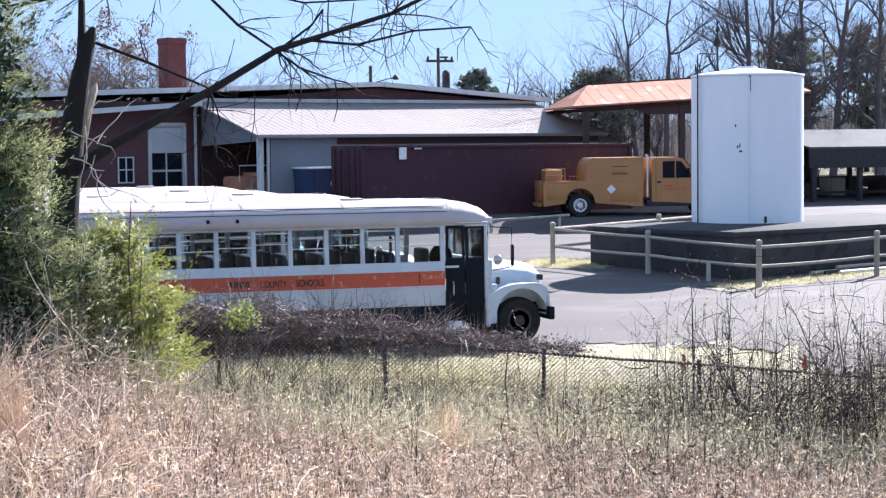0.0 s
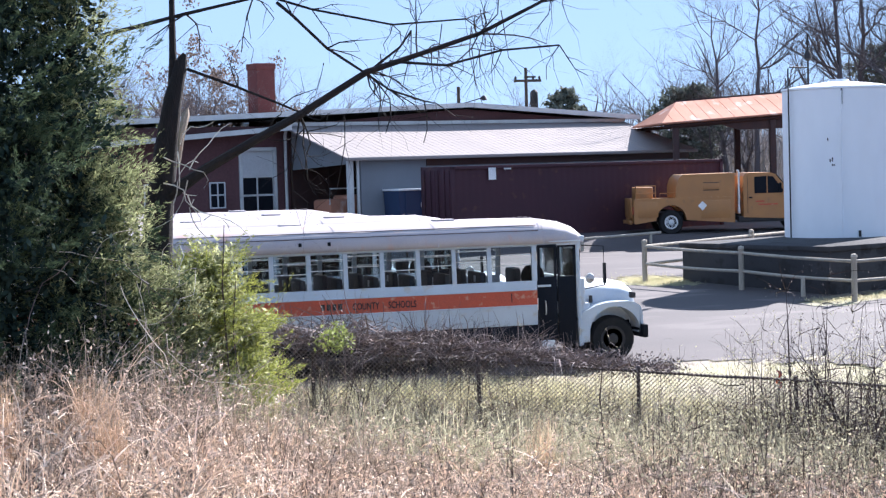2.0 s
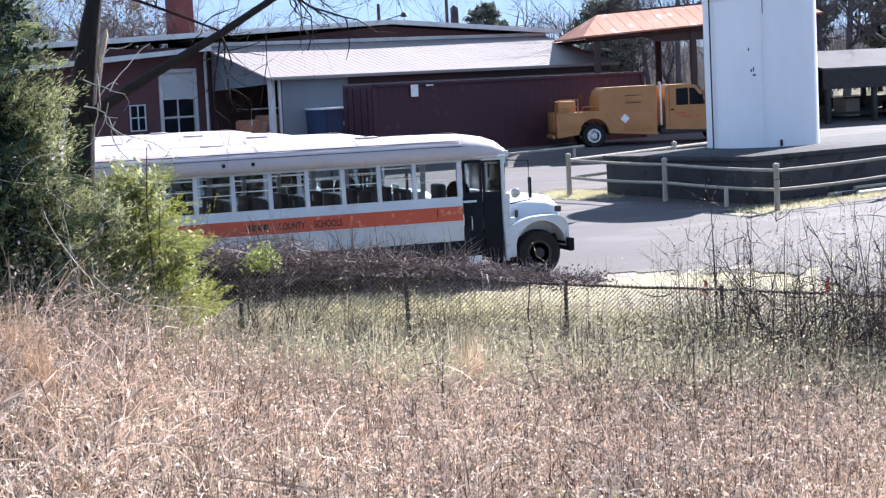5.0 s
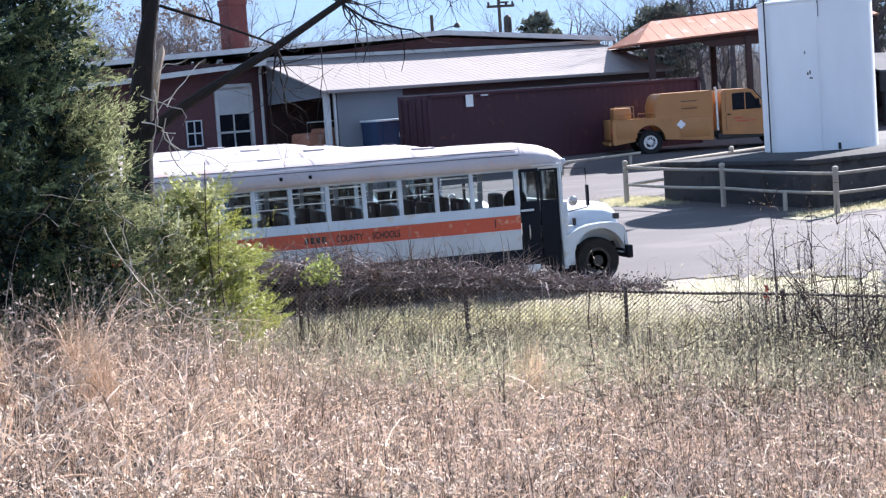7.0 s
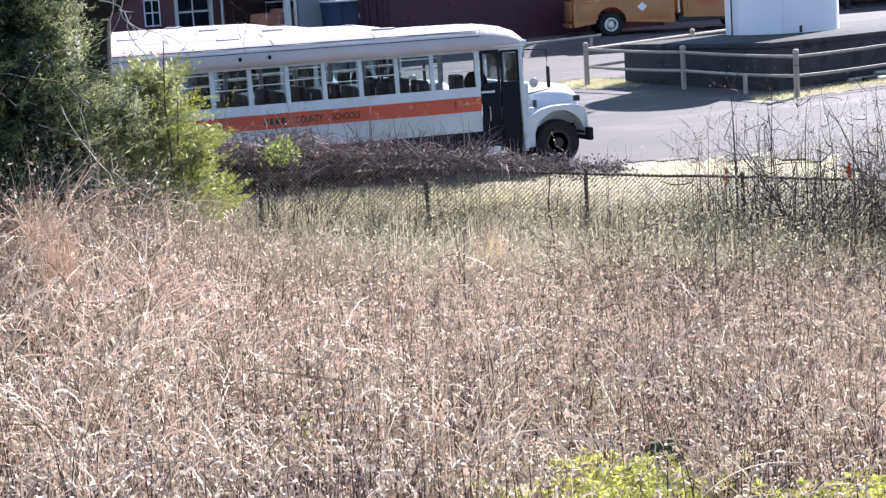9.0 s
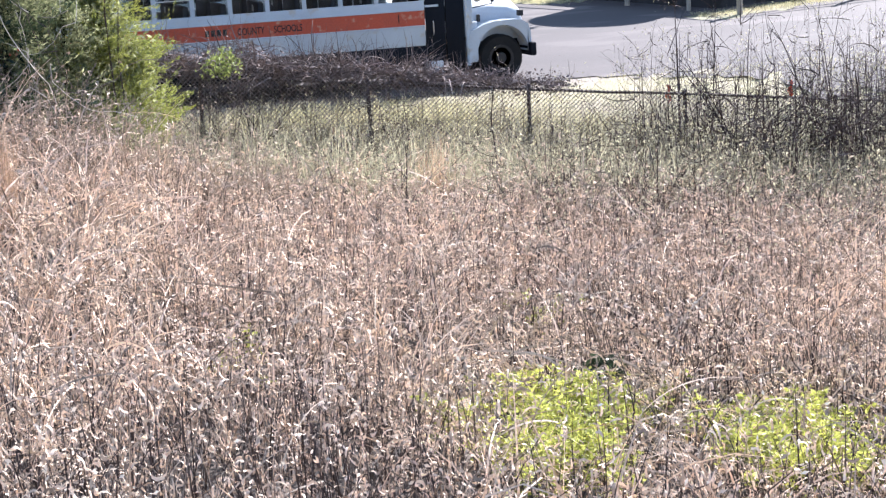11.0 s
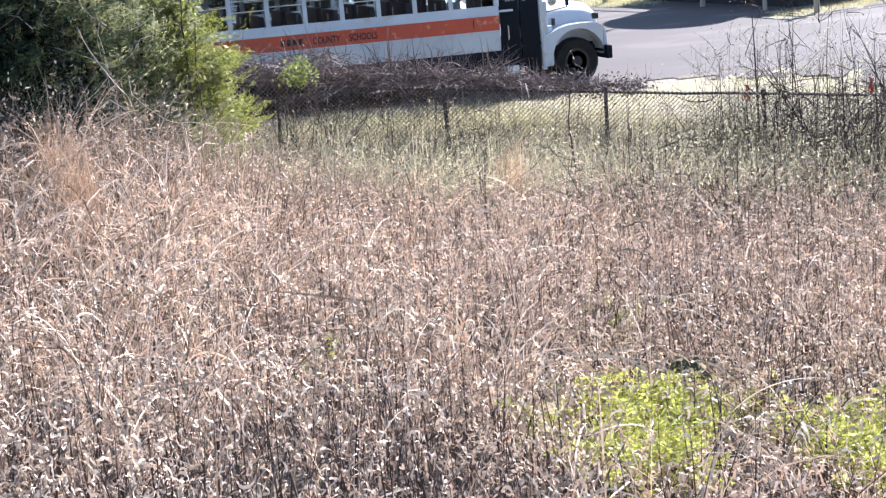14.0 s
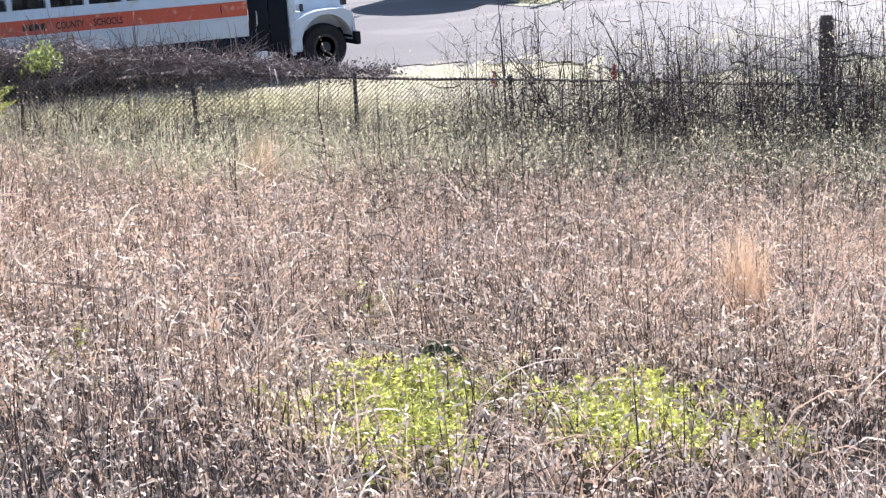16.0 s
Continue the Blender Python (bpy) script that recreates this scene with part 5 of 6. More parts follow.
def leafy_bush(x, y, z, rx, rz, n, seed, material, size, label, stems=26, low=0.0, group="bushes along the fence"):
    rng = np.random.RandomState(seed)
    rr = random.Random(seed)
    t = thing("bush", pose(x, y, z), label, "bush", group)
    m = Mesh()
    tips = []
    for k in range(stems):
        a = rr.uniform(0, 6.28)
        limb(m, (rr.gauss(0, 0.15), rr.gauss(0, 0.15), 0), (0.4 * math.cos(a), 0.4 * math.sin(a), 1), rz * rr.uniform(0.45, 0.62), 0.016, 2, rr, 0.45, 0.0, tips, n=4)
    part("undergrowth", m, M_stem, t, smooth=False)
    c = rng.normal(0, 1, (90, 3))
    c /= np.linalg.norm(c, axis=1)[:, None]
    c *= rng.uniform(0.35, 1.0, (90, 1)) ** 0.5
    c = c * np.array([rx, rx * 0.8, rz * 0.5]) + np.array([0, 0, rz * 0.52])
    taper = 1 - 0.45 * np.clip(c[:, 2:3] / rz, 0, 1)
    c[:, :2] *= taper
    c[:, 2] = low * rz + (1 - low) * c[:, 2]
    k = rng.randint(0, 90, n)
    P = c[k] + rng.normal(0, 0.17, (n, 3)) * np.array([rx, rx, rz * 0.7 * (1 - low)])
    V, F = flakes(P, size * rng.uniform(0.6, 1.4, n), 2.2)
    bulk("leaves", V, F, material, t)
    return t


conifer(-2.3, -8.3, -0.2, 2.95, 0.82, 26000, 4, M_juniper, 0.017, "bushy yellow-green juniper by the fence", "bushes along the fence", low=0.85, sprays=True, deep=M_olive, boughs=75)
conifer(-1.9, -8.1, -0.25, 2.1, 0.62, 13000, 6, M_juniper, 0.017, "smaller yellow-green juniper by the fence", "bushes along the fence", low=0.9, sprays=True, deep=M_olive, boughs=45)
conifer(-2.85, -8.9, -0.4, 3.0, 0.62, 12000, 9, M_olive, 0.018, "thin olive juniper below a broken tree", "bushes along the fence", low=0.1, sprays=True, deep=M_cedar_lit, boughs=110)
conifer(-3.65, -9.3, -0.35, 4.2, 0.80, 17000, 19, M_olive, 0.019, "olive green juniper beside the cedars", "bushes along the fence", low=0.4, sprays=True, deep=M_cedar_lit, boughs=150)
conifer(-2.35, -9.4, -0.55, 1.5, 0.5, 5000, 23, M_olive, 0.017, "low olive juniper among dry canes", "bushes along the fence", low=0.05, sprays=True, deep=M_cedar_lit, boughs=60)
# added filler in the cedars' shade colour, closes the gaps low in their crowns
leafy_bush(-6.3, -8.9, -0.2, 1.3, 3.6, 20000, 41, M_cedar_shade, 0.044, "added evergreen filler in shade-dark green beneath the cedars", 30)
leafy_bush(-0.17, -6.2, -0.78, 0.36, 2.35, 420, 12, M_bush, 0.032, "small bright green shrub against the fence", 14, 0.84)

# pale and dark vines hanging over the left thicket
rv = random.Random(31)
vm, vd = Mesh(), Mesh()
for k in range(110):
    p = Vector((rv.uniform(-4.4, -2.6), rv.uniform(-10.2, -9.2), rv.uniform(0.0, 0.8) + 2.4 * rv.random() ** 2))
    d = Vector((rv.gauss(0, 1), rv.gauss(0, 0.4), rv.gauss(0, 0.8))).normalized()
    pts = [p]
    for i in range(6):
        d = (d + Vector((rv.gauss(0, 0.35), rv.gauss(0, 0.2), rv.gauss(-0.12, 0.35)))).normalized()
        pts.append(pts[-1] + d * 0.22)
    (vm if k % 3 == 0 else vd).tube(pts, rv.uniform(0.003, 0.006), 4, caps=False)
for k in range(7):
    p = Vector((rv.uniform(-4.2, -3.2), rv.uniform(-10.2, -9.4), rv.uniform(1.4, 2.6)))
    d = Vector((rv.gauss(0.1, 0.3), 0, -1)).normalized()
    pts = [p]
    for i in range(9):
        d = (d + Vector((rv.gauss(0.02, 0.3), rv.gauss(0, 0.1), rv.gauss(-0.05, 0.2)))).normalized()
        pts.append(pts[-1] + d * rv.uniform(0.14, 0.26))
    vm.tube(pts, rv.uniform(0.004, 0.006), 5, caps=False)
tg = thing("vine_tangle", None, "tangle of dry pale and dark vines beside the cedars", "vines", kind="stuff")
part("pale_vines", vm, M_white_twig, tg, smooth=False)
part("dark_vines", vd, M_bramble, tg, smooth=False)

# dry brush at the feet of the cedars
nq = 3000
base = np.stack([RN.uniform(-8.5, -0.4, nq), RN.uniform(-11.2, -9.4, nq), np.zeros(nq)], -1)
base[:, 2] = gz(base[:, 0], base[:, 1])
V, F, P = ribbons(base, RN.uniform(0, 6.28, nq), RN.normal(1.3, 0.3, nq), RN.uniform(0.6, 1.7, nq), RN.uniform(0.010, 0.022, nq), RN.normal(1.0, 0.9, nq), 6)
brush = thing("dry_brush", None, "pale dry brush and canes below the cedars", "brush", kind="stuff")
bulk("cane_mass", V, F, M_vine, brush)
V, F = flakes(P[RN.randint(0, nq, 14000), RN.randint(1, 7, 14000)] + RN.normal(0, 0.06, (14000, 3)), RN.uniform(0.015, 0.04, 14000), 1.9)
bulk("leaf_mass", V, F, M_vine, brush)

# ---------------------------------------------------------------- chain-link fence
cf = thing("chain_link_fence", None, "rusted chain-link fence overgrown with dry weeds", "fence")
X0, X1 = -6.0, 20.0


def fpt(x, h):
    return Vector((x, fence_y(x), float(fence_top(x)) - 1.75 + h))


xs = [2.27 + 2.58 * k for k in range(-3, 8)]
for i, x in enumerate(xs):
    b, t_ = fpt(x + (0.05 if i % 2 else -0.03), -0.3), fpt(x, 1.80)
    ps = part("post", Mesh().tube([b, t_], 0.032, 10), M_fence, cf)
    part("post_cap", Mesh().lathe([(0.036, -0.03), (0.038, 0.01), (0.026, 0.03), (0.005, 0.04)], 10, t_), M_fence, ps)
    if i:
        part("top_rail", Mesh().tube([fpt(xs[i - 1] + (x - xs[i - 1]) * k / 4, 1.75 + rv.uniform(-0.012, 0.012)) for k in range(5)], 0.022, 8), M_fence, cf)
rows, step = 24, 0.0357
zz = np.arange(rows * 2 + 1)
xw = np.arange(X0, X1, step * 2)
off = np.where(zz % 2 == 0, 0.0, step)
VV, FF, nn = [], [], 0
for sgn in (1, -1):
    xx = xw[:, None] + sgn * off[None, :] + (step if sgn < 0 else 0) * 0 + step * (sgn < 0) * 2
    h = 1.78 - zz[None, :] * 0.0357 + 0 * xx
    wob = 0.010 * np.sin(xx * 3.1 + zz[None, :] * 0.2)
    P = np.stack([xx, fence_y(xx) - 0.03 + wob + 0.004 * sgn, np.maximum(0.80 - 0.105 * (xx - 2.4), -0.42 - 0.01 * (xx - 14)) - 1.75 + h], -1)
    w = 0.0044
    d = np.array([[w, 0, w], [-w, 0, w], [0, -1.6 * w, -w]])
    Q = P[:, :, None, :] + d[None, None]
    n0, n1 = Q.shape[:2]
    idx = np.arange(n0 * n1 * 3).reshape(n0, n1, 3)
    for a in range(3):
        b = (a + 1) % 3
        FF.append(np.stack([idx[:, :-1, a], idx[:, :-1, b], idx[:, 1:, b], idx[:, 1:, a]], -1).reshape(-1, 4) + nn)
    VV.append(Q.reshape(-1, 3))
    nn += n0 * n1 * 3
bulk("wire_mesh", np.concatenate(VV), np.concatenate(FF), M_wire, cf, "rusted diamond wire mesh")
gp = thing("timber_post", None, "thick dark old timber post behind the fence", "post")
part("shaft", Mesh().lathe([(0.15, -1.8), (0.135, 0.5), (0.125, 0.95), (0.10, 1.02), (0.02, 1.03)], 14, (13.51, -6.6, -0.2)), M_pole, gp)
for x, y, z in ((7.25, -5.95, 0.05), (9.3, -6.35, 0.0)):
    fl = thing("flagging_ribbon", pose(x, y, z), "orange plastic flagging tied near the fence", "ribbon", "orange ribbons")
    part("ribbon", Mesh().loft([[(0.03 * math.sin(k * 1.3), 0.02 * math.cos(k * 2.1), 0.36 - 0.05 * k), (0.07 + 0.03 * math.sin(k * 1.7), 0.03 * math.cos(k), 0.36 - 0.05 * k), (0.09 + 0.03 * math.sin(k * 1.7), 0.06, 0.35 - 0.05 * k)] for k in range(8)], True), M_flag, fl)
    part("stake", Mesh().tube([(0.04, 0.02, -1.5), (0.04, 0.02, 0.36)], 0.01, 5), M_stem, fl)
for x, y, h in ((-2.27, -8.9, 3.3), (-2.14, -8.9, 2.6), (-2.93, -8.9, 2.6), (3.45, -7.9, 1.95)):
    g = float(gz(x, y))
    rod = thing("dead_stalk", pose(x, y, g), "tall bare upright dead stalk among the weeds", "stalk", "tall stalks")
    part("stalk", Mesh().tube([(0, 0, -0.1), (0.03, 0, h * 0.4), (-0.02, 0.02, h * 0.75), (0.03, 0, h)], [0.014, 0.012, 0.010, 0.006], 6), M_stem, rod)


# ---------------------------------------------------------------- brambles, shrubs and weeds
def scatter(n, x0, x1, y0, y1):
    x, y = RN.uniform(x0, x1, n), RN.uniform(y0, y1, n)
    return np.stack([x, y, gz(x, y)], -1)


# bramble mound draped over the fence
nb = 3200
x = RN.uniform(-1.8, 5.6, nb)
hump = 0.55 + 0.16 * np.sin(x * 1.7 + 1) + 0.10 * np.sin(x * 4.1)
hh = np.where(x < 2.2, RN.uniform(-0.2, 1, nb), RN.uniform(0.1, 1, nb))
base = np.stack([x, fence_y(x) + 0.35 + RN.normal(0, 0.25, nb), np.clip(0.80 - 0.105 * (x - 2.4), -0.4, 1.3) + 0.05 + hh * hump * 0.55 * np.clip((4.2 - x) / 2.4, 0.08, 1)], -1)
V, F, _ = ribbons(base, RN.uniform(0, 6.28, nb), RN.normal(0.25, 0.5, nb), RN.uniform(0.3, 0.85, nb) * np.clip((6.2 - x) / 3.2, 0.3, 1), RN.uniform(0.008, 0.020, nb), RN.normal(0.4, 1.3, nb), 7)
br = thing("bramble_mound", None, "mound of dry grey-brown brambles draped over the fence", "brambles", kind="stuff")
bulk("canes", V, F, M_bramble, br)
pos = base[RN.randint(0, nb, 5500)] + RN.normal(0, 0.10, (5500, 3))
V, F = flakes(pos, RN.uniform(0.015, 0.04, 5500), 1.8)
bulk("dead_leaves", V, F, M_bramble, br)

# twiggy shrubs along the fence
ns = 3200
x = np.concatenate([RN.uniform(-2.2, 7, 1300), RN.uniform(6.0, 18, 1900)])
base = np.stack([x, fence_y(x) + RN.normal(-0.4, 0.7, ns), 0 * x], -1)
base[:, 2] = gz(base[:, 0], base[:, 1])
ln = np.where(x > 6.5, RN.uniform(0.9, 2.6, ns), RN.uniform(0.8, 1.7, ns)) * np.clip(0.8 + 0.11 * (x - 5), 0.85, 1.75)
V, F, P = ribbons(base, RN.uniform(0, 6.28, ns), RN.normal(1.3, 0.33, ns), ln, RN.uniform(0.011, 0.024, ns), RN.normal(0.1, 0.9, ns), 6)
fs = thing("fence_shrubs", None, "thin leafless shrubs with small buds crowding the fence", "shrubs", kind="stuff")
bulk("shoots", V, F, M_stem, fs)
k, j = RN.randint(0, ns, 20000), RN.randint(1, 7, 20000)
tb = P[k, j] + RN.normal(0, 0.01, (20000, 3))
V, F, P2 = ribbons(tb, RN.uniform(0, 6.28, 20000), RN.normal(0.7, 0.6, 20000), RN.uniform(0.10, 0.50, 20000), RN.uniform(0.005, 0.010, 20000), RN.normal(0.2, 0.9, 20000), 3)
bulk("twigs", V, F, M_bramble, fs)
k, j = RN.randint(0, 20000, 40000), RN.randint(1, 4, 40000)
V, F = flakes(P2[k, j] + RN.normal(0, 0.035, (40000, 3)), RN.uniform(0.009, 0.020, 40000), 3.2)
bulk("buds", V, F, M_bud, fs)

# pale weeds at the foot of the fence
nw = 17000
x = RN.uniform(-1.8, 17, nw)
base = np.stack([x, fence_y(x) - RN.uniform(0.1, 3.2, nw), 0 * x], -1)
base[:, 2] = gz(base[:, 0], base[:, 1])
V, F, P = ribbons(base, RN.uniform(0, 6.28, nw), RN.normal(1.35, 0.25, nw), RN.uniform(0.5, 1.45, nw), RN.uniform(0.008, 0.018, nw), np.abs(RN.normal(0.7, 0.8, nw)), 5)
bulk("pale_blades", V, F, M_bud, fs)
k, j = RN.randint(0, nw, 34000), RN.randint(2, 6, 34000)
V, F = flakes(P[k, j] + RN.normal(0, 0.05, (34000, 3)), RN.uniform(0.009, 0.020, 34000), 3.6)
bulk("pale_leaves", V, F, M_bud, fs)
# heavier crooked canes towards the far end
nc = 300
x = RN.uniform(7.5, 18, nc)
base = np.stack([x, fence_y(x) + RN.normal(-0.7, 0.6, nc), 0 * x], -1)
base[:, 2] = gz(base[:, 0], base[:, 1])
V, F, P = ribbons(base, RN.uniform(0, 6.28, nc), RN.normal(1.25, 0.3, nc), RN.uniform(1.6, 3.4, nc), RN.uniform(0.025, 0.045, nc), RN.normal(0.2, 0.6, nc), 7)
bulk("crooked_canes", V, F, M_stem, fs)
k, j = RN.randint(0, nc, 3600), RN.randint(2, 8, 3600)
V, F, P = ribbons(P[k, j], RN.uniform(0, 6.28, 3600), RN.normal(0.6, 0.7, 3600), RN.uniform(0.3, 0.9, 3600), RN.uniform(0.010, 0.018, 3600), RN.normal(0.0, 1.2, 3600), 5)
bulk("crooked_twigs", V, F, M_stem, fs)
k, j = RN.randint(0, 3600, 16000), RN.randint(1, 6, 16000)
V, F = flakes(P[k, j] + RN.normal(0, 0.04, (16000, 3)), RN.uniform(0.013, 0.028, 16000), 1.8)
bulk("cane_buds", V, F, M_bramble, fs)

# lawn between fence and lot
nl = 36000
base = scatter(nl, -4, 18, -7.5, -0.5)
base[:5000, 0], base[:5000, 1] = RN.normal(13.4, 0.55, 5000), RN.normal(14.2, 0.7, 5000)
gx = RN.uniform(14.8, 24, 7000)
base[5000:12000, 0], base[5000:12000, 1] = gx, 7.9 + 0.29 * (gx - 15.5) * (gx > 15.5) + RN.normal(0, 0.32, 7000)
base[:, 2] = gz(base[:, 0], base[:, 1])
V, F, _ = ribbons(base, RN.uniform(0, 6.28, nl), RN.normal(1.2, 0.3, nl), RN.uniform(0.03, 0.11, nl), RN.uniform(0.007, 0.014, nl), RN.normal(0.5, 0.4, nl), 2)
tagged(bulk("lawn_grass", V, F, M_lawn), "patchy yellow-green spring grass between fence and lot", "grass", kind="stuff")

nl = 15000
x = RN.uniform(-2.2, 15, nl)
base = np.stack([x, fence_y(x) + RN.uniform(0.15, 2.2, nl), 0 * x], -1)
base[:, 2] = gz(base[:, 0], base[:, 1])
V, F, _ = ribbons(base, RN.uniform(0, 6.28, nl), RN.normal(1.3, 0.3, nl), RN.uniform(0.15, 0.5, nl) * np.clip(1.15 - 0.05 * x, 0.5, 1.1), RN.uniform(0.008, 0.016, nl), RN.normal(0.6, 0.5, nl), 3)
tagged(bulk("bank_grass", V, F, M_lawn), "pale yellow-green grass on the bank behind the fence", "grass", kind="stuff")

# the field: dry grass, weed stems, seed heads
def patchy(P, s, seed):
    return np.array([noise.noise(Vector((p[0] * s + seed, p[1] * s, 0.3 * seed))) for p in P])


FX0, FX1, FY0, FY1 = -11.0, 14.0, -26.5, -6.6
weeds = thing("dry_weeds", None, "dense field of dead tan grass and brown weed stalks", "weeds", kind="stuff")


def field(n):
    """Points of the field that lie in the wedge of ground before the bank."""
    b = scatter(n, FX0, FX1, FY0, FY1)
    d = b[:, 1] + 33.5
    return b[(b[:, 0] > -6.6 - 0.14 * d) & (b[:, 0] < -4.2 + 0.86 * d)]


GREENS = [(-0.66, -19.9, 0.45, 3105), (-0.2, -20.0, 0.40, 2025), (-1.0, -20.9, 0.5, 2970), (-1.25, -21.7, 0.4, 1350), (0.4, -21.0, 0.4, 1080), (1.0, -20.9, 0.5, 2295), (0.9, -21.7, 0.55, 2700), (0.3, -21.9, 0.45, 945), (1.5, -22.0, 0.4, 675), (-1.75, -20.2, 0.4, 472), (0.66, -16.8, 0.35, 337), (-2.8, -17.9, 0.3, 297)]


def openness(b):
    return np.clip(sum(np.exp(-(((b[:, 0] - x) / r) ** 2 + ((b[:, 1] - y) / r) ** 2)) for x, y, r, _ in GREENS), 0, 1)


base = field(20000)


def stalky(b):
    """Share of bare dark stalks, in drifts across the field."""
    return np.clip(0.45 + 1.5 * patchy(b, 0.33, 21.0) + 0.9 * patchy(b, 1.1, 33.0), 0, 1)


base = base[RN.uniform(0, 1, len(base)) > 0.5 * stalky(base) + np.clip(-0.10 * (base[:, 1] + 18.5), 0, 0.4)]
p1, p2 = patchy(base, 0.5, 3.0), patchy(base, 1.7, 8.0)
base = base[(p2 + 0.5 * p1 > -0.42 + 0.5 * RN.uniform(-1, 0.2, len(base))) & (RN.uniform(0, 1, len(base)) > 0.45 * openness(base))]
N1 = len(base)
p1 = patchy(base, 0.5, 3.0)
heads, bends = RN.uniform(0, 6.28, N1), np.abs(RN.normal(1.8, 1.1, N1))
def rank(b):
    """Weeds grow taller towards the cedars."""
    return 1 + 0.30 * np.clip((-1.2 - b[:, 0]) / 2.2, 0, 1) * np.clip((b[:, 1] + 16.5) / 3.5, 0, 1)


tall = (0.85 + 0.5 * p1) * (1 - 0.45 * openness(base)) * rank(base)
V, F, P = ribbons(base, heads, RN.normal(1.25, 0.35, N1), RN.uniform(0.35, 1.25, N1) * tall, RN.uniform(0.011, 0.027, N1), bends, 5)
bulk("straw", V, F, M_straw, weeds)
tc = field(3600)
tc = tc[RN.uniform(0, 1, len(tc)) > 0.65 * stalky(tc) + np.clip(-0.10 * (tc[:, 1] + 18.5), 0, 0.4)]
tk = RN.randint(0, len(tc), 13000)
tl = RN.uniform(0, 6.28, len(tc))
tb_ = tc[tk] + RN.normal(0, 0.09, (13000, 3)) * np.array([1, 1, 0])
th = (RN.uniform(0.6, 1.45, len(tc)) * rank(tc) * (1 - 0.6 * openness(tc)))[tk]
V, F, _ = ribbons(tb_, tl[tk] + RN.normal(0, 0.8, 13000), RN.normal(1.35, 0.22, 13000), RN.uniform(0.6, 1.1, 13000) * th, RN.uniform(0.011, 0.028, 13000), np.abs(RN.normal(1.9, 0.7, 13000)), 5)
bulk("tussocks", V, F, M_straw, weeds)
N5 = 2200
lb = field(N5)
lb = lb[lb[:, 1] > -22.5]
N5 = len(lb)
lb[:, 2] += RN.uniform(0.35, 0.75, N5)
V, F, _ = ribbons(lb, RN.uniform(0, 6.28, N5), RN.normal(0.4, 0.4, N5), RN.uniform(0.4, 1.2, N5), RN.uniform(0.010, 0.020, N5), np.abs(RN.normal(0.9, 0.5, N5)), 6)
bulk("fallen_blades", V, F, M_vine, weeds)
# a few long pale blades arch over the rest
ab = field(110)
ab = ab[ab[:, 1] > -22]
na = len(ab)
ab[:, 2] += RN.uniform(0.3, 0.7, na)
V, F, _ = ribbons(ab, RN.uniform(0, 6.28, na), RN.normal(0.8, 0.3, na), RN.uniform(0.8, 1.7, na), RN.uniform(0.014, 0.026, na), RN.uniform(0.8, 2.0, na), 9)
bulk("arching_blades", V, F, M_straw, weeds)
sb = field(62000)
sb = sb[RN.uniform(0, 1, len(sb)) < (0.22 + 0.75 * stalky(sb)) * np.clip(1 - 0.11 * (sb[:, 1] + 20.5), 0.34, 1.1) * np.clip(0.8 + 0.13 * (sb[:, 0] + 2.5), 0.7, 1.3)]
N2 = len(sb)
V, F, P = ribbons(sb, RN.uniform(0, 6.28, N2), RN.normal(1.38, 0.20, N2), RN.uniform(0.4, 1.2, N2) * (1 - 0.35 * openness(sb)), RN.uniform(0.009, 0.018, N2), RN.normal(0.3, 0.6, N2), 5)
bulk("stalks", V, F, M_stem, weeds)
N3 = 95000
cb = field(18000)
cb = np.concatenate([field(5000), cb[cb[:, 1] > -17.5]])
V, F, PC = ribbons(cb, RN.uniform(0, 6.28, len(cb)), RN.normal(1.3, 0.25, len(cb)), RN.uniform(0.4, 1.1, len(cb)) * rank(cb) * (1 - 0.5 * openness(cb)), RN.uniform(0.008, 0.014, len(cb)), RN.normal(0.5, 0.7, len(cb)), 5)
bulk("seed_stems", V, F, M_straw, weeds)
P = np.concatenate([P, PC])
k, j = RN.randint(0, len(P), N3), RN.randint(1, 6, N3)
tb = P[k, j]
V, F, P3 = ribbons(tb, RN.uniform(0, 6.28, N3), RN.normal(0.5, 0.8, N3), RN.uniform(0.06, 0.16, N3), RN.uniform(0.013, 0.026, N3), RN.choice([-1, 1], N3) * RN.uniform(1.2, 4.4, N3), 4)
bulk("side_twigs", V, F, M_straw, weeds)
N4 = 90000
k, j = RN.randint(0, N3, N4), RN.randint(1, 5, N4)
V, F = flakes(P3[k, j] + RN.normal(0, 0.022, (N4, 3)), RN.uniform(0.012, 0.032, N4), 2.0)
bulk("seed_heads", V, F, M_seed, weeds)
# taller dark shoots standing out of the grass
hb = scatter(900, 0.5, 12.5, -15.5, -7.2)
hb = hb[RN.uniform(0, 1, len(hb)) < stalky(hb) * np.clip((hb[:, 0] + 13.5 + hb[:, 1]) / 9, 0.1, 1)]
nh = len(hb)
V, F, P = ribbons(hb, RN.uniform(0, 6.28, nh), RN.normal(1.35, 0.22, nh), RN.uniform(0.9, 1.8, nh), RN.uniform(0.012, 0.024, nh), RN.normal(0.1, 0.5, nh), 6)
bulk("dark_shoots", V, F, M_stem, weeds)
k, j = RN.randint(0, nh, 6000), RN.randint(2, 7, 6000)
V, F, P = ribbons(P[k, j], RN.uniform(0, 6.28, 6000), RN.normal(0.8, 0.5, 6000), RN.uniform(0.1, 0.45, 6000), RN.uniform(0.006, 0.011, 6000), RN.normal(0.2, 0.9, 6000), 3)
bulk("dark_twigs", V, F, M_stem, weeds)
k, j = RN.randint(0, 6000, 14000), RN.randint(1, 4, 14000)
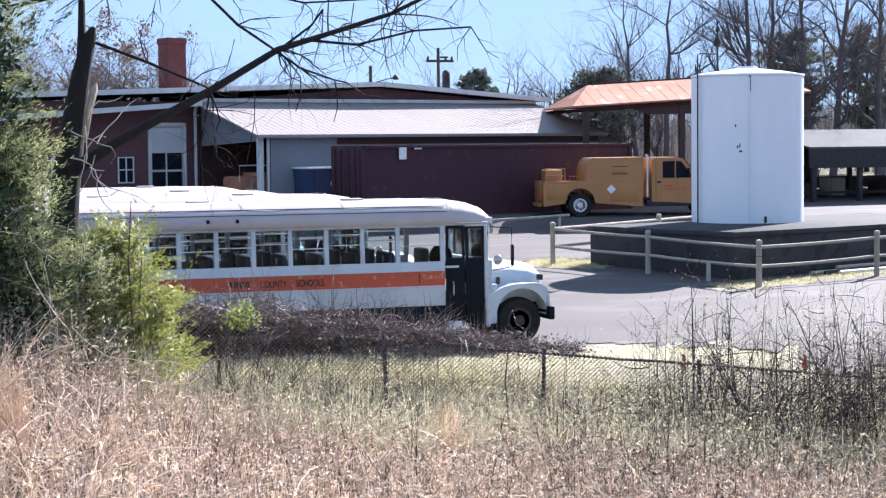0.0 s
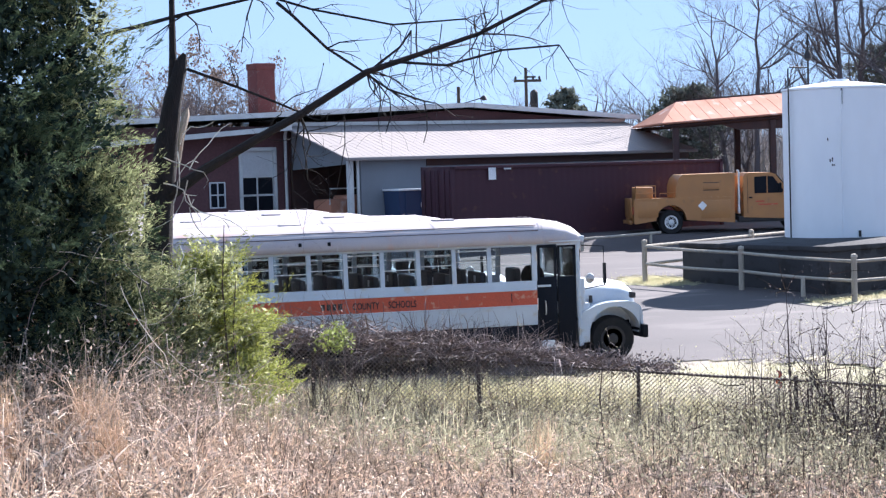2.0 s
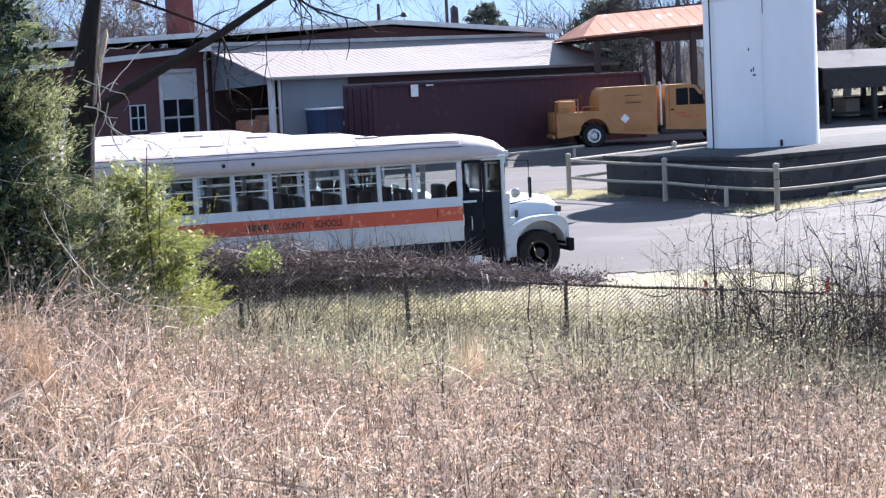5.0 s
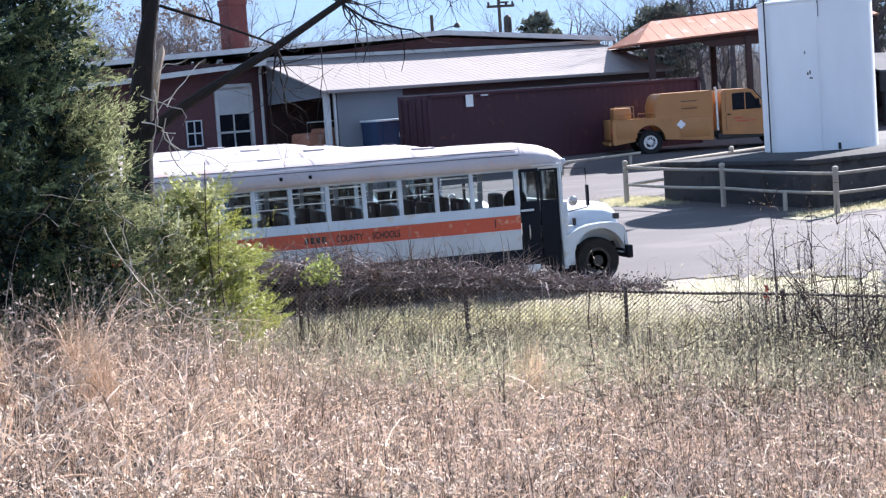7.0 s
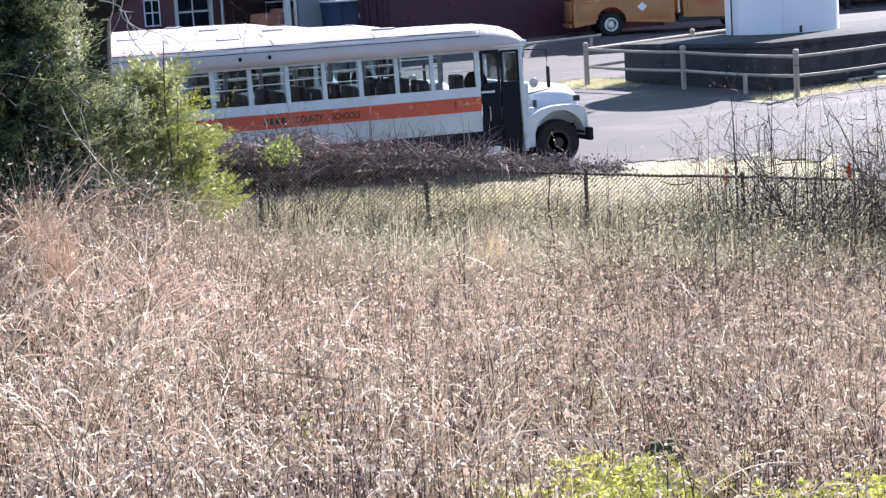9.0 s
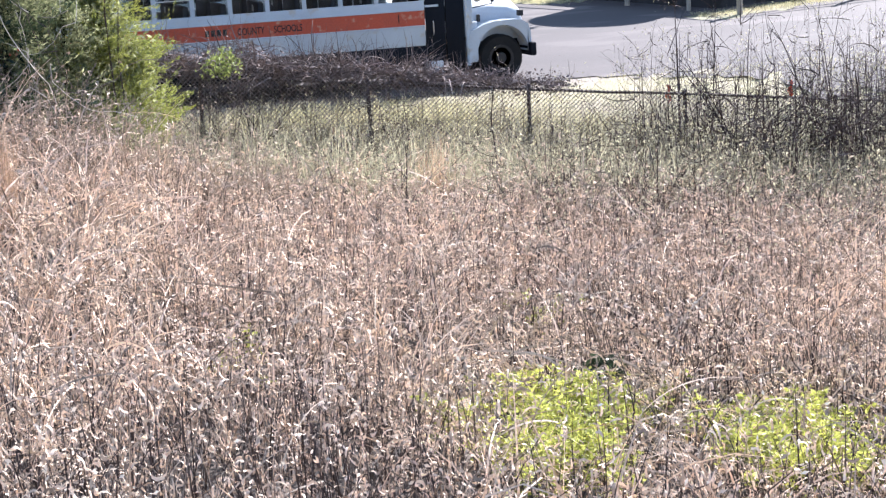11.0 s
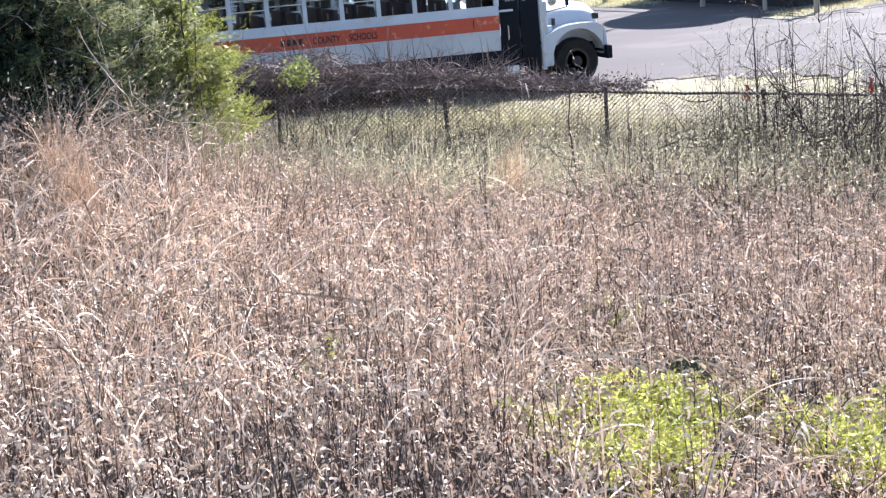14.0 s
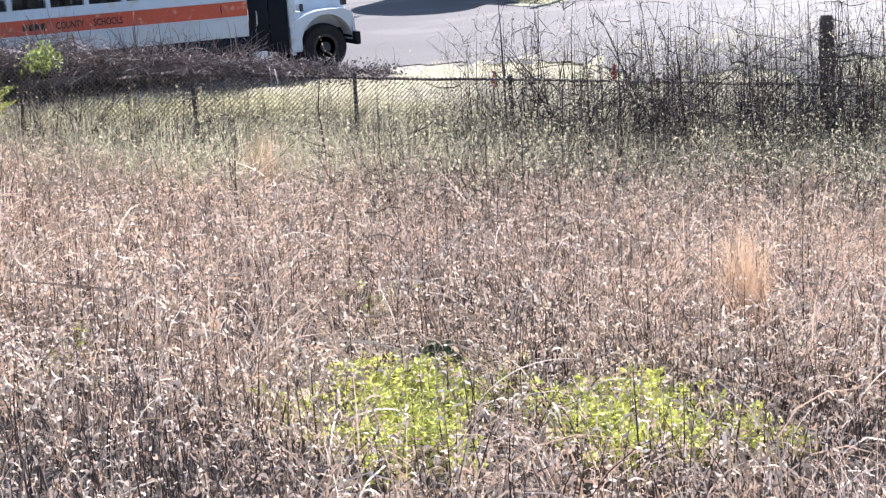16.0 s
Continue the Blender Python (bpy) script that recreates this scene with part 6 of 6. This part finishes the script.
V, F = flakes(P[k, j] + RN.normal(0, 0.03, (14000, 3)), RN.uniform(0.013, 0.028, 14000), 1.8)
bulk("pale_buds", V, F, M_bud, weeds)
# an orange-brown tuft of broomsedge here and there
tv, tf, m_ = [], [], 0
for x, y in ((4.05, -18.1), (4.2, -17.7), (2.3, -8.5), (-4.4, -12.0), (-4.2, -13.0), (-5.4, -12.4)):
    n = 330
    b = np.stack([RN.normal(x, 0.10, n), RN.normal(y, 0.10, n), np.full(n, float(gz(x, y)))], -1)
    V, F, _ = ribbons(b, RN.uniform(0, 6.28, n), RN.normal(1.52, 0.07, n), RN.uniform(0.5, 1.3, n), RN.uniform(0.005, 0.010, n), RN.normal(0.2, 0.2, n), 4)
    tv.append(V), tf.append(F + m_)
    m_ += len(V)
bulk("broomsedge", np.concatenate(tv), np.concatenate(tf), M_sedge, weeds, "orange-brown upright grass tufts")

# fresh green plants low in the field
gv, gf, m_ = [], [], 0
for x, y, r, n in GREENS:
    nc_ = max(6, n // 22)
    C = np.stack([RN.normal(x, r * 0.55, nc_), RN.normal(y, r * 0.55, nc_), np.zeros(nc_)], -1)
    C[:, 2] = gz(C[:, 0], C[:, 1]) + RN.uniform(0.12, 0.55, nc_)
    k = RN.randint(0, nc_, n)
    way = RN.normal(0, 1, (n, 3)) * np.array([1, 1, 0.5]) + np.array([0, 0, 0.35])
    way /= np.linalg.norm(way, axis=1)[:, None]
    P = C[k] + way * RN.uniform(0.015, 0.075, n)[:, None] + np.array([0, 0, -1]) * (RN.uniform(0, 1, n) ** 2 * 0.35 * (C[k, 2] - gz(C[k, 0], C[k, 1])))[:, None]
    V, F = needles(P, way, RN.uniform(0.03, 0.075, n), RN.uniform(0.014, 0.030, n))
    gv.append(V), gf.append(F + m_)
    m_ += len(V)
tagged(bulk("green_weeds", np.concatenate(gv), np.concatenate(gf), M_green), "fresh bright green weeds low among dead stalks", "weeds", kind="stuff")
leafy_bush(0.05, -19.3, float(gz(0.05, -19.3)), 0.24, 0.50, 1000, 27, M_cedar, 0.030, "low dark green clump among dead stalks", 10, 0.35, "")
